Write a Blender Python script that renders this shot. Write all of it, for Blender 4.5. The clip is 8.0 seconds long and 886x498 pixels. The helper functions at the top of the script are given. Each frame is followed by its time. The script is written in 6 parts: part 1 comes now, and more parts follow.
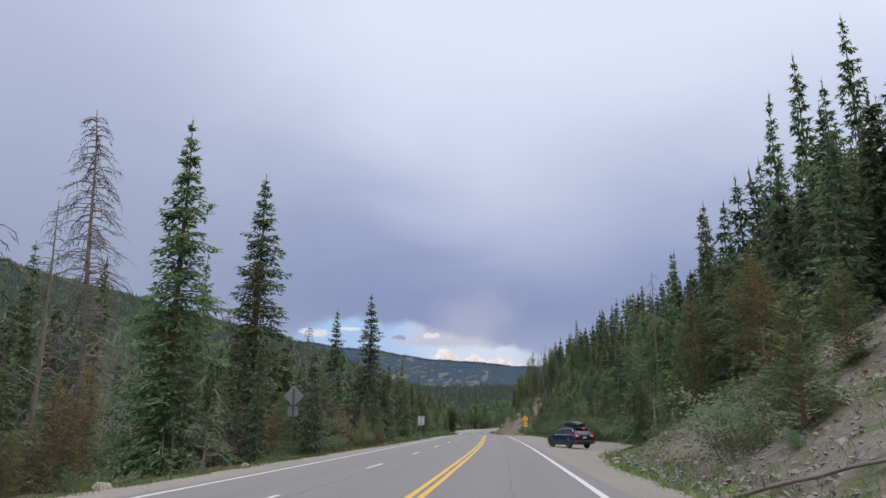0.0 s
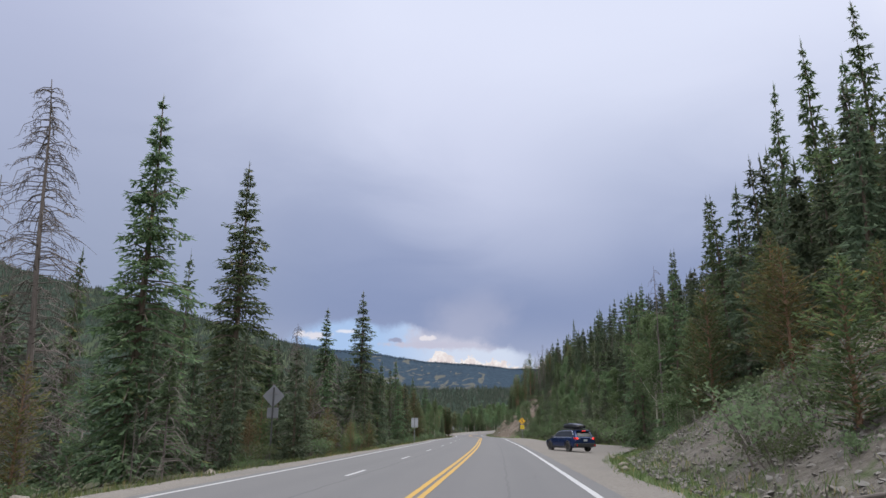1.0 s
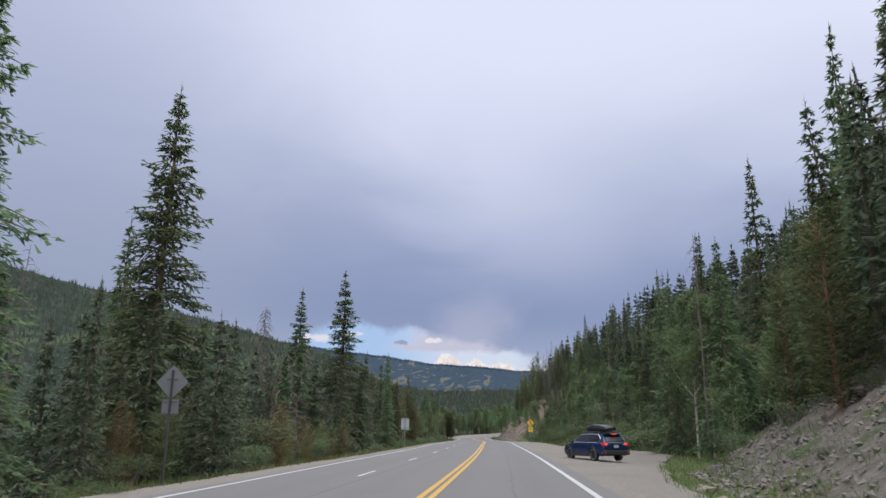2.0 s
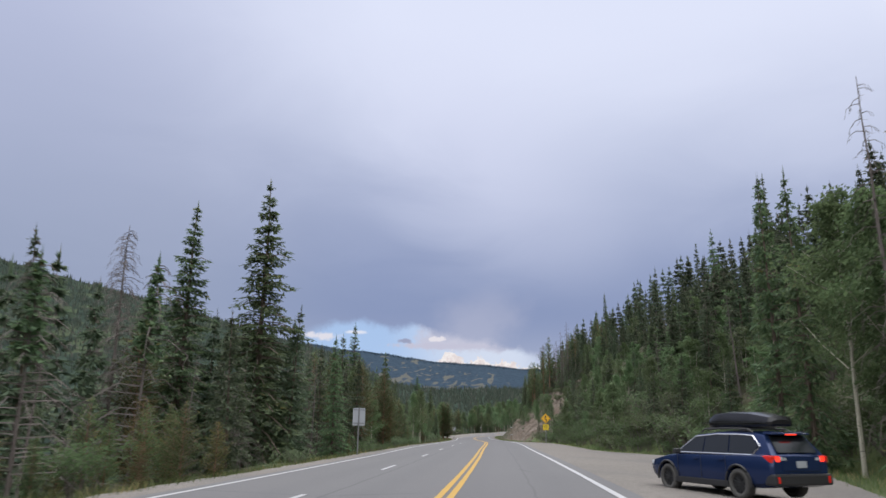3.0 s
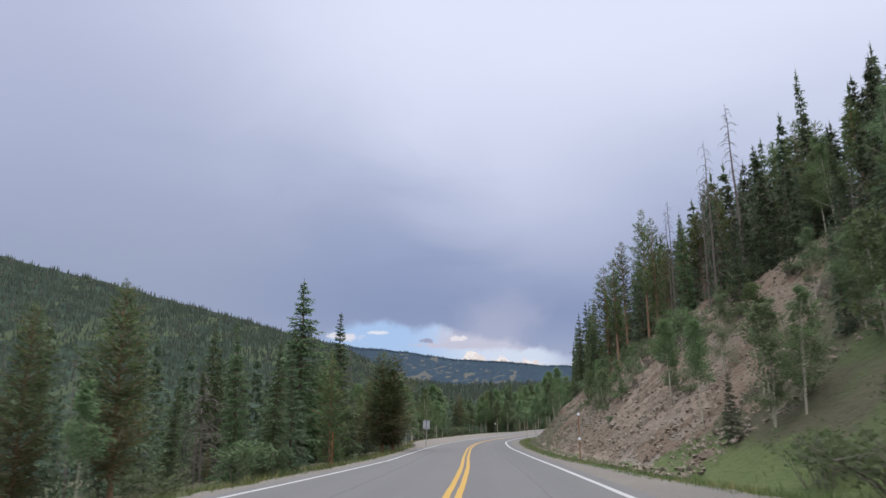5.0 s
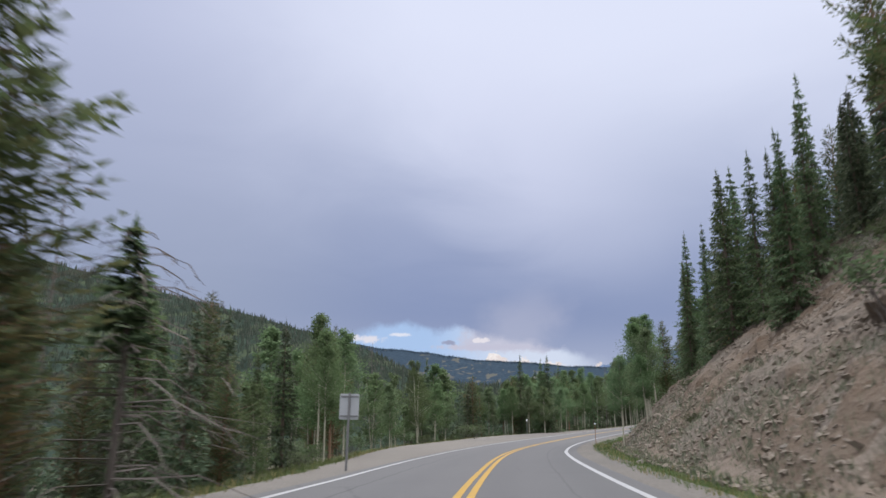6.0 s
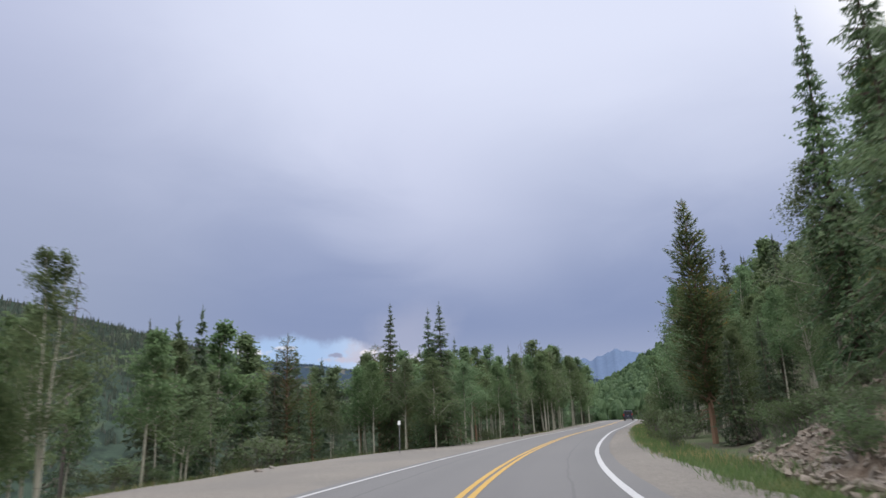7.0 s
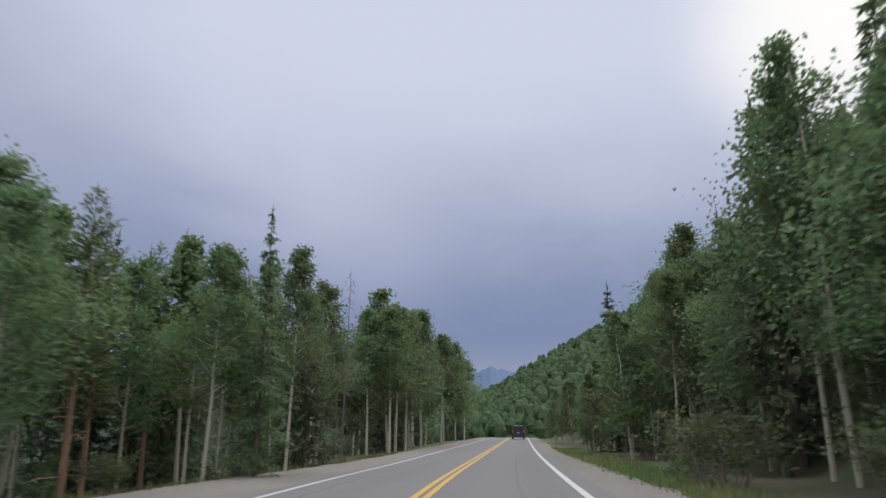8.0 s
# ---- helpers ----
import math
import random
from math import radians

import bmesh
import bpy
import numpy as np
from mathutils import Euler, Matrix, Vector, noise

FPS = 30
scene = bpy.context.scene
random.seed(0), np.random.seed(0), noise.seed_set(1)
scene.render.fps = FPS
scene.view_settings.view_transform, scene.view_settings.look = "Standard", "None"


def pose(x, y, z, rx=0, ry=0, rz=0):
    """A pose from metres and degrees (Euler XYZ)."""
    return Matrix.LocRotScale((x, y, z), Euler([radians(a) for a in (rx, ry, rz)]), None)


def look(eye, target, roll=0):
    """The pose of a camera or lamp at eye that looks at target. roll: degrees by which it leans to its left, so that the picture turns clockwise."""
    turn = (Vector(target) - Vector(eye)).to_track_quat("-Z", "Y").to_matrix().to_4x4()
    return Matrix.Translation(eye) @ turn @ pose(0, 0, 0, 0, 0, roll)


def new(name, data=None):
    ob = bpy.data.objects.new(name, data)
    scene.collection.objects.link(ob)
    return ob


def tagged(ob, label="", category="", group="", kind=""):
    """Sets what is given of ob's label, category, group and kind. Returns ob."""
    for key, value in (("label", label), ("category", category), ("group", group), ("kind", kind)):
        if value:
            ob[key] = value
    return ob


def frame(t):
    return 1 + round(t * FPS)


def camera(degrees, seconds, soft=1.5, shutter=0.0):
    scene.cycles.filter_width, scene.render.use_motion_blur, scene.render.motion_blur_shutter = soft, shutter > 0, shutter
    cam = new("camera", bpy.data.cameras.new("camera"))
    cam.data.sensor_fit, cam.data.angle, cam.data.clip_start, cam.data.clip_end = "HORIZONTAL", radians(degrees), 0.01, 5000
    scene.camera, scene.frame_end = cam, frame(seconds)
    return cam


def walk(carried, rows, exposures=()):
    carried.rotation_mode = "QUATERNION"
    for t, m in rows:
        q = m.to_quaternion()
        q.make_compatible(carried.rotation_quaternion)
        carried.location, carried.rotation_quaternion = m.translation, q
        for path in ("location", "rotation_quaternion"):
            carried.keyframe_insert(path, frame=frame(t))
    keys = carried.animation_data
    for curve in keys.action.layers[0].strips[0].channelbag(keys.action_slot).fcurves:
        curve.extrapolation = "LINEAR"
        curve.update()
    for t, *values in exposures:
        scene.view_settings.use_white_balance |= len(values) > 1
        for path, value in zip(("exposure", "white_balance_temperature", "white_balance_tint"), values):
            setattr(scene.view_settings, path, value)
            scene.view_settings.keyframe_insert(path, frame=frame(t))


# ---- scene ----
cam = camera(64.6, 8.0, 1.5, 0.1)
PATH = [
    (0.00, pose(0.000, 0.000, 1.088, 104.28, -0.25, 8.29)),
    (0.30, pose(-0.029, 0.480, 1.083, 104.26, -0.19, 8.24)),
    (0.50, pose(-0.053, 0.863, 1.081, 104.27, -0.16, 8.20)),
    (0.80, pose(-0.101, 1.530, 1.078, 104.38, -0.17, 8.10)),
    (1.00, pose(-0.143, 2.252, 1.077, 104.48, -0.17, 8.00)),
    (1.30, pose(-0.218, 3.992, 1.079, 104.64, -0.10, 7.64)),
    (1.50, pose(-0.297, 5.599, 1.082, 104.70, -0.06, 7.60)),
    (1.70, pose(-0.416, 7.617, 1.086, 104.70, -0.06, 7.94)),
    (1.95, pose(-0.645, 10.722, 1.090, 104.68, -0.22, 8.36)),
    (2.20, pose(-0.931, 14.100, 1.090, 104.66, -0.48, 8.70)),
    (2.50, pose(-1.372, 19.237, 1.087, 104.63, -0.75, 8.97)),
    (2.80, pose(-1.888, 25.650, 1.080, 104.59, -0.68, 8.95)),
    (3.00, pose(-2.269, 30.682, 1.072, 104.56, -0.40, 8.74)),
    (3.20, pose(-2.707, 36.519, 1.071, 104.42, -0.30, 8.70)),
    (3.40, pose(-3.174, 42.971, 1.071, 104.52, -0.24, 8.61)),
    (3.50, pose(-3.408, 46.350, 1.069, 104.81, -0.17, 8.46)),
    (3.80, pose(-4.300, 57.494, 1.079, 104.80, 0.23, 8.49)),
    (4.00, pose(-4.947, 65.219, 1.086, 104.60, 0.40, 9.01)),
    (4.20, pose(-5.572, 72.842, 1.085, 104.58, 0.36, 10.02)),
    (4.50, pose(-6.450, 83.388, 1.055, 104.56, 0.45, 10.69)),
    (4.75, pose(-7.190, 91.823, 1.025, 104.53, 0.42, 10.64)),
    (5.00, pose(-7.980, 99.465, 1.010, 104.51, 0.20, 10.58)),
    (5.30, pose(-9.120, 109.489, 0.953, 104.33, -0.35, 11.03)),
    (5.50, pose(-10.073, 116.525, 0.937, 104.23, -1.23, 11.85)),
    (5.80, pose(-11.728, 127.314, 0.871, 104.62, -0.53, 12.81)),
    (6.00, pose(-12.842, 134.789, 0.786, 104.67, 0.04, 12.37)),
    (6.10, pose(-13.361, 138.631, 0.710, 104.53, 0.05, 11.55)),
    (6.30, pose(-14.236, 146.359, 0.764, 104.81, 0.60, 10.77)),
    (6.50, pose(-15.019, 153.967, 0.749, 105.00, 0.85, 9.90)),
    (6.80, pose(-15.746, 165.032, 0.850, 105.24, 2.30, 6.00)),
    (7.00, pose(-15.921, 172.512, 0.968, 105.43, 2.20, 3.50)),
    (7.10, pose(-15.776, 176.371, 1.080, 105.58, 0.97, 1.68)),
    (7.30, pose(-15.127, 183.791, 1.232, 105.54, 0.49, -1.06)),
    (7.50, pose(-14.205, 191.193, 1.372, 105.50, 1.18, -3.33)),
    (7.70, pose(-13.096, 198.916, 1.531, 105.99, 0.56, -5.64)),
    (8.00, pose(-11.282, 210.459, 1.795, 106.15, -0.50, -6.78)),
]
ROAD = [
    (3.20, -75.19, 0.00),
    (2.20, -59.83, 0.00),
    (1.22, -45.04, 0.00),
    (0.24, -30.23, 0.00),
    (-0.70, -15.26, 0.00),
    (-1.56, -0.11, 0.00),
    (-2.42, 15.04, 0.00),
    (-3.34, 29.99, 0.00),
    (-4.34, 44.90, 0.01),
    (-5.48, 59.82, 0.03),
    (-6.70, 74.71, 0.04),
    (-7.86, 89.62, 0.05),
    (-9.26, 104.52, 0.00),
    (-11.13, 119.36, -0.08),
    (-13.27, 134.15, -0.12),
    (-15.26, 149.03, -0.10),
    (-16.58, 164.22, -0.03),
    (-16.57, 179.48, 0.10),
    (-15.16, 194.46, 0.38),
    (-12.78, 209.28, 0.76),
    (-9.89, 224.01, 1.16),
    (-6.70, 238.66, 1.52),
    (-3.38, 253.25, 1.93),
    (-0.02, 267.83, 2.37),
    (3.35, 282.42, 2.84),
    (6.71, 296.92, 3.30),
    (10.06, 311.35, 3.75),
    (13.56, 326.35, 4.17),
]
walk(cam, PATH, ((0.0, 0.0), (7.0, 0.0), (7.5, -0.10), (8.0, -0.25)))

# ---------------------------------------------------------------- light
SUN_AZ, SUN_EL = radians(41.0), radians(31.0)      # brightest part of the overcast, right of the road ahead
world = bpy.data.worlds.new("overcast_sky")
scene.world = world
world.use_nodes = True
wt = world.node_tree
wt.nodes.clear()


def settle(n, kw):
    """Sets the few node settings that are used here."""
    if "operation" in kw:
        n.operation = kw["operation"]
    if "use_clamp" in kw:
        n.use_clamp = kw["use_clamp"]
    if "interpolation_type" in kw:
        n.interpolation_type = kw["interpolation_type"]
    if "data_type" in kw:
        n.data_type = kw["data_type"]
    if "blend_type" in kw:
        n.blend_type = kw["blend_type"]
    if "feature" in kw:
        n.feature = kw["feature"]
    if "attribute_name" in kw:
        n.attribute_name = kw["attribute_name"]
    if "sky_type" in kw:
        n.sky_type, n.sun_disc = kw["sky_type"], kw["sun_disc"]
    return n


def wnode(kind, **kw):
    return settle(wt.nodes.new(kind), kw)


def wlink(a, b):
    wt.links.new(a, b)


def wmath(op, a, b=None, clamp=False):
    n = wnode("ShaderNodeMath", operation=op, use_clamp=clamp)
    for i, v in enumerate((a, b)):
        if v is None:
            continue
        if isinstance(v, (int, float)):
            n.inputs[i].default_value = v
        else:
            wlink(v, n.inputs[i])
    return n.outputs[0]


def wstep(value, lo, hi):
    n = wnode("ShaderNodeMapRange", interpolation_type="SMOOTHSTEP")
    wlink(value, n.inputs[0])
    n.inputs[1].default_value, n.inputs[2].default_value = lo, hi
    return n.outputs[0]


def wmix(fac, a, b):
    n = wnode("ShaderNodeMix", data_type="RGBA")
    wlink(fac, n.inputs[0]) if not isinstance(fac, float) else None
    if isinstance(fac, float):
        n.inputs[0].default_value = fac
    for i, v in ((6, a), (7, b)):
        if isinstance(v, tuple):
            n.inputs[i].default_value = (*v, 1)
        else:
            wlink(v, n.inputs[i])
    return n.outputs[2]


def wnoise(vec, scale, detail=4.0, rough=0.5, dist=0.0):
    n = wnode("ShaderNodeTexNoise")
    wlink(vec, n.inputs["Vector"])
    n.inputs["Scale"].default_value = scale
    n.inputs["Detail"].default_value = detail
    n.inputs["Roughness"].default_value = rough
    n.inputs["Distortion"].default_value = dist
    return n.outputs["Fac"]


def build_sky():
    tc = wnode("ShaderNodeTexCoord").outputs["Generated"]
    sep = wnode("ShaderNodeSeparateXYZ")
    wlink(tc, sep.inputs[0])
    x, y, z = sep.outputs
    az = wmath("ARCTAN2", x, y)                     # 0 ahead, positive to the right
    el = wmath("ARCSINE", z)
    sky = wnode("ShaderNodeTexSky", sky_type="NISHITA", sun_disc=False)
    sky.sun_elevation, sky.sun_rotation = SUN_EL, SUN_AZ
    sky.altitude, sky.dust_density = 2800, 1.5
    blue = wnode("ShaderNodeVectorMath", operation="SCALE")
    wlink(sky.outputs[0], blue.inputs[0])
    blue.inputs["Scale"].default_value = 0.085
    # flattened direction, so that clouds stretch towards the horizon
    flat = wnode("ShaderNodeCombineXYZ")
    lift = wmath("ADD", wmath("ABSOLUTE", z), 0.16)
    wlink(wmath("DIVIDE", x, lift), flat.inputs[0])
    wlink(wmath("DIVIDE", y, lift), flat.inputs[1])
    big = wmath("SUBTRACT", wnoise(flat.outputs[0], 0.55, 3.0, 0.45, 0.3), 0.5)
    fine = wmath("SUBTRACT", wnoise(flat.outputs[0], 1.9, 5.0, 0.55, 0.6), 0.5)
    deg_a, deg_e = wmath("MULTIPLY", az, 57.296), wmath("MULTIPLY", el, 57.296)

    def plus(*terms):
        total = terms[0]
        for q in terms[1:]:
            total = wmath("ADD", total, q)
        return total

    def times(*terms):
        total = terms[0]
        for q in terms[1:]:
            total = wmath("MULTIPLY", total, q)
        return total

    def inverse(v):
        return wmath("SUBTRACT", 1.0, v)

    def ramp(value, lo, hi, points, top):
        """A smooth curve through a few points over the azimuth."""
        n = wnode("ShaderNodeValToRGB")
        wlink(wmath("DIVIDE", wmath("SUBTRACT", value, lo), hi - lo), n.inputs[0])
        stops = n.color_ramp.elements
        for i, (q, v) in enumerate(points):
            e = stops[i] if i < 2 else stops.new(1.0)
            e.position = (q - lo) / (hi - lo)
            e.color = (v / top, v / top, v / top, 1)
        return wmath("MULTIPLY", n.outputs[0], top)

    # cloud base: blue-grey low down, pale higher up, with a brighter sheet right of a slanting edge
    h = plus(deg_e, times(big, 9.0), times(fine, 5.0))
    sheet = wstep(plus(deg_a, times(deg_e, 0.75), times(big, 14.0), times(fine, 10.0), 4.0), -20.0, 16.0)
    upper = wmix(sheet, (0.475, 0.52, 0.71), (0.74, 0.785, 0.96))
    lower = wmix(wstep(deg_a, -34.0, -12.0), (0.315, 0.368, 0.52), (0.250, 0.310, 0.500))
    c = wmix(wstep(h, 8.0, 32.0), lower, upper)
    # thin place in the sheet
    du = wmath("DIVIDE", plus(deg_a, times(deg_e, 0.5), times(fine, 8.0), -5.5), 9.0)
    dv = wmath("DIVIDE", plus(deg_e, -22.0), 9.5)
    thin = inverse(wstep(wmath("SQRT", plus(times(du, du), times(dv, dv))), 0.0, 1.5))
    c = wmix(times(thin, 0.45), c, (0.705, 0.74, 0.925))
    c = wmix(wstep(el, 0.62, 1.25), c, (5.3, 5.35, 5.45))
    # the open sky behind is paler
    c = wmix(times(wstep(wmath("ABSOLUTE", az), 1.3, 2.4), 0.6), c, (2.9, 2.93, 3.0))
    # paler haze just over the horizon
    c = wmix(times(inverse(wstep(el, 0.06, 0.17)), 0.55), c, (0.50, 0.54, 0.68))
    # thin bright part of the overcast round the hidden sun
    sd = Vector((math.sin(SUN_AZ) * math.cos(SUN_EL), math.cos(SUN_AZ) * math.cos(SUN_EL), math.sin(SUN_EL)))
    dot = wnode("ShaderNodeVectorMath", operation="DOT_PRODUCT")
    wlink(tc, dot.inputs[0])
    dot.inputs[1].default_value = sd
    glow = wmath("POWER", wstep(plus(dot.outputs["Value"], times(fine, 0.012)), 0.960, 1.0), 3.0)
    c = wmix(glow, c, (1.18, 1.17, 1.16))
    # rain veil hanging from the cloud base over the far mountain
    wob = wmath("SUBTRACT", wnoise(tc, 38.0, 6.0, 0.62), 0.5)
    knots = wmath("SUBTRACT", wnoise(tc, 95.0, 6.0, 0.62), 0.5)
    soft = wmath("SUBTRACT", wnoise(tc, 16.0, 4.0, 0.55), 0.5)
    ru = wmath("DIVIDE", plus(deg_a, times(deg_e, -0.5), times(soft, 5.0), 10.2), 3.6)
    rv = wmath("DIVIDE", plus(deg_e, -8.2), 3.2)
    rain = inverse(wstep(wmath("SQRT", plus(times(ru, ru), times(rv, rv))), 0.2, 1.25))
    c = wmix(times(rain, 0.42), c, (0.52, 0.53, 0.66))
    # the gap under the overcast: blue to one side, pale to the other
    roof = ramp(deg_a, -22.0, 2.0, ((-21.5, 7.3), (-18.5, 8.2), (-15.4, 8.75), (-13.0, 8.05), (-10.6, 8.35), (-9.2, 7.7), (-7.0, 7.3), (-4.5, 6.9), (-2.0, 6.2), (1.5, 5.4)), 12.0)
    gap = inverse(wstep(plus(deg_e, times(wob, 1.6), times(roof, -1.0)), -0.6, 0.35))
    gap = times(gap, wstep(plus(deg_a, times(wob, 5.0)), -21.0, -18.0), inverse(wstep(deg_a, -3.0, 1.5)))
    open_blue = wmix(0.85, blue.outputs[0], (0.42, 0.58, 0.87))
    clear = wmix(wstep(deg_a, -14.0, -6.0), open_blue, (0.64, 0.71, 0.86))
    veil = times(wstep(plus(deg_a, times(wob, 9.0)), -12.2, -9.4), wstep(plus(deg_e, times(wob, 2.2)), 6.1, 6.7))
    clear = wmix(times(veil, 0.92), clear, (0.56, 0.56, 0.685))
    c = wmix(gap, c, clear)

    def puff(a0, e0, ra, re, colour, rag=0.7, blur=0.25):
        """A small cloud at an azimuth and height, given in degrees."""
        nonlocal c
        da = wmath("DIVIDE", plus(deg_a, -a0), ra)
        de = wmath("DIVIDE", plus(deg_e, -e0), re)
        d = plus(wmath("SQRT", plus(times(da, da), times(de, de))), times(wob, rag * 1.4), times(knots, rag * 2.2))
        c = wmix(inverse(wstep(d, 0.9 - blur, 0.9 + blur)), c, colour)

    puff(-8.6, 6.68, 4.3, 0.26, (0.55, 0.55, 0.68), 0.9, 0.35)
    puff(-18.6, 7.30, 1.5, 0.30, (0.74, 0.73, 0.81), 1.3, 0.45)
    puff(-15.8, 7.68, 0.75, 0.14, (0.74, 0.77, 0.88), 1.3, 0.5)
    puff(-9.3, 7.25, 0.8, 0.22, (0.78, 0.75, 0.81), 1.1)
    puff(-11.9, 7.05, 0.55, 0.17, (0.33, 0.36, 0.51), 1.0, 0.4)
    # sunlit cumulus heads behind the crest
    heads = ramp(deg_a, -10.5, -2.0, ((-10.0, 5.0), (-9.1, 5.45), (-8.6, 6.30), (-8.0, 6.35), (-7.4, 5.6), (-6.6, 5.4), (-6.0, 5.8), (-5.3, 5.65), (-4.7, 5.3), (-3.6, 5.55), (-2.6, 5.0)), 8.0)
    heap = inverse(wstep(plus(deg_e, times(knots, 2.2), times(heads, -1.0)), -0.07, 0.07))
    c = wmix(heap, c, wmix(wstep(knots, -0.18, 0.2), (0.74, 0.66, 0.66), (0.97, 0.94, 0.93)))
    # below the horizon: dull ground light
    c = wmix(wstep(z, -0.05, 0.0), (0.07, 0.08, 0.07), c)
    bg = wnode("ShaderNodeBackground")
    wlink(c, bg.inputs[0])
    bg.inputs[1].default_value = 1.0
    out = wnode("ShaderNodeOutputWorld")
    wlink(bg.outputs[0], out.inputs[0])


build_sky()
sun = bpy.data.lights.new("sun", "SUN")
sun.energy, sun.angle, sun.color = 2.1, radians(30), (1.0, 0.97, 0.93)
sun_ob = new("sun", sun)
sun_ob.matrix_world = look((60 * math.sin(SUN_AZ), 60 * math.cos(SUN_AZ), 60 * math.tan(SUN_EL)), (0, 0, 0))

# ---------------------------------------------------------------- materials


class Mat:
    """A small node builder."""

    def __init__(self, name, rough=0.9, metal=0.0, spec=0.3):
        self.m = bpy.data.materials.new(name)
        self.m.use_nodes = True
        self.t = self.m.node_tree
        self.b = self.t.nodes["Principled BSDF"]
        self.b.inputs["Roughness"].default_value = rough
        self.b.inputs["Metallic"].default_value = metal
        self.b.inputs["Specular IOR Level"].default_value = spec
        self.co = self.node("ShaderNodeTexCoord")

    def node(self, kind, **kw):
        return settle(self.t.nodes.new(kind), kw)

    def put(self, v, sock):
        if isinstance(v, (int, float)):
            sock.default_value = v
        elif isinstance(v, (tuple, list)):
            sock.default_value = (*v, 1) if len(v) == 3 and len(sock.default_value) == 4 else v
        else:
            self.t.links.new(v, sock)

    def noise(self, scale, detail=4, rough=0.55, dist=0.0, vec=None):
        n = self.node("ShaderNodeTexNoise")
        self.put(vec or self.co.outputs["Object"], n.inputs["Vector"])
        for k, v in (("Scale", scale), ("Detail", detail), ("Roughness", rough), ("Distortion", dist)):
            n.inputs[k].default_value = v
        return n.outputs["Fac"]

    def cells(self, scale, vec=None, feature="F1", out="Distance"):
        n = self.node("ShaderNodeTexVoronoi", feature=feature)
        self.put(vec or self.co.outputs["Object"], n.inputs["Vector"])
        n.inputs["Scale"].default_value = scale
        return n.outputs[out]

    def stretch(self, sx, sy, sz, out="Object"):
        n = self.node("ShaderNodeMapping")
        self.put(self.co.outputs[out], n.inputs[0])
        n.inputs["Scale"].default_value = (sx, sy, sz)
        return n.outputs[0]

    def step(self, v, lo, hi, a=0.0, b=1.0):
        n = self.node("ShaderNodeMapRange", interpolation_type="SMOOTHSTEP")
        self.put(v, n.inputs[0])
        for i, q in ((1, lo), (2, hi), (3, a), (4, b)):
            n.inputs[i].default_value = q
        return n.outputs[0]

    def math(self, op, a, b=0.0, clamp=False):
        n = self.node("ShaderNodeMath", operation=op, use_clamp=clamp)
        self.put(a, n.inputs[0])
        self.put(b, n.inputs[1])
        return n.outputs[0]

    def mix(self, f, a, b, blend="MIX"):
        n = self.node("ShaderNodeMix", data_type="RGBA", blend_type=blend)
        self.put(f, n.inputs[0])
        self.put(a, n.inputs[6])
        self.put(b, n.inputs[7])
        return n.outputs[2]

    def attr(self, name):
        return self.node("ShaderNodeAttribute", attribute_name=name).outputs["Fac"]

    def rnd(self):
        return self.node("ShaderNodeObjectInfo").outputs["Random"]

    def island(self):
        return self.node("ShaderNodeNewGeometry").outputs["Random Per Island"]

    def color(self, v):
        self.put(v, self.b.inputs["Base Color"])
        return self

    def rough(self, v):
        self.put(v, self.b.inputs["Roughness"])
        return self

    def bump(self, h, strength=0.5, dist=0.02):
        n = self.node("ShaderNodeBump")
        n.inputs["Strength"].default_value = strength
        n.inputs["Distance"].default_value = dist
        self.put(h, n.inputs["Height"])
        self.t.links.new(n.outputs[0], self.b.inputs["Normal"])
        return self


def foliage(name, dark, light, dry=None, dry_at=0.9, through_light=0.4, browning=0.0):
    k = Mat(name, 0.75, 0, 0.25)
    c = k.mix(k.island(), dark, light)
    c = k.mix(k.math("MULTIPLY", k.noise(0.5, 3), 0.4), c, tuple(v * 0.7 for v in dark))
    tint = k.node("ShaderNodeHueSaturation")
    k.put(c, tint.inputs["Color"])
    k.put(k.step(k.rnd(), 0, 1, 0.475, 0.52), tint.inputs["Hue"])
    k.put(k.step(k.rnd(), 0, 1, 0.75, 1.25), tint.inputs["Value"])
    c = tint.outputs[0]
    if dry:
        c = k.mix(k.math("MULTIPLY", k.step(k.island(), dry_at, dry_at + 0.03), k.step(k.noise(0.35, 2), 0.45, 0.62)), c, dry)
    if browning:                                       # lower boughs die back
        sep = k.node("ShaderNodeSeparateXYZ")
        k.put(k.co.outputs["Object"], sep.inputs[0])
        low = k.step(k.math("ADD", sep.outputs[2], k.math("MULTIPLY", k.noise(0.5, 3), 3.0)), 4.2, 7.5, browning, 0.05)
        c = k.mix(k.math("MULTIPLY", low, k.step(k.island(), 0.2, 0.7)), c, dry)
    k.color(c)
    thin = k.node("ShaderNodeBsdfTranslucent")
    k.put(c, thin.inputs["Color"])
    both = k.node("ShaderNodeMixShader")
    both.inputs[0].default_value = through_light
    k.t.links.new(k.b.outputs[0], both.inputs[1])
    k.t.links.new(thin.outputs[0], both.inputs[2])
    k.t.links.new(both.outputs[0], k.t.nodes["Material Output"].inputs[0])
    return k.m


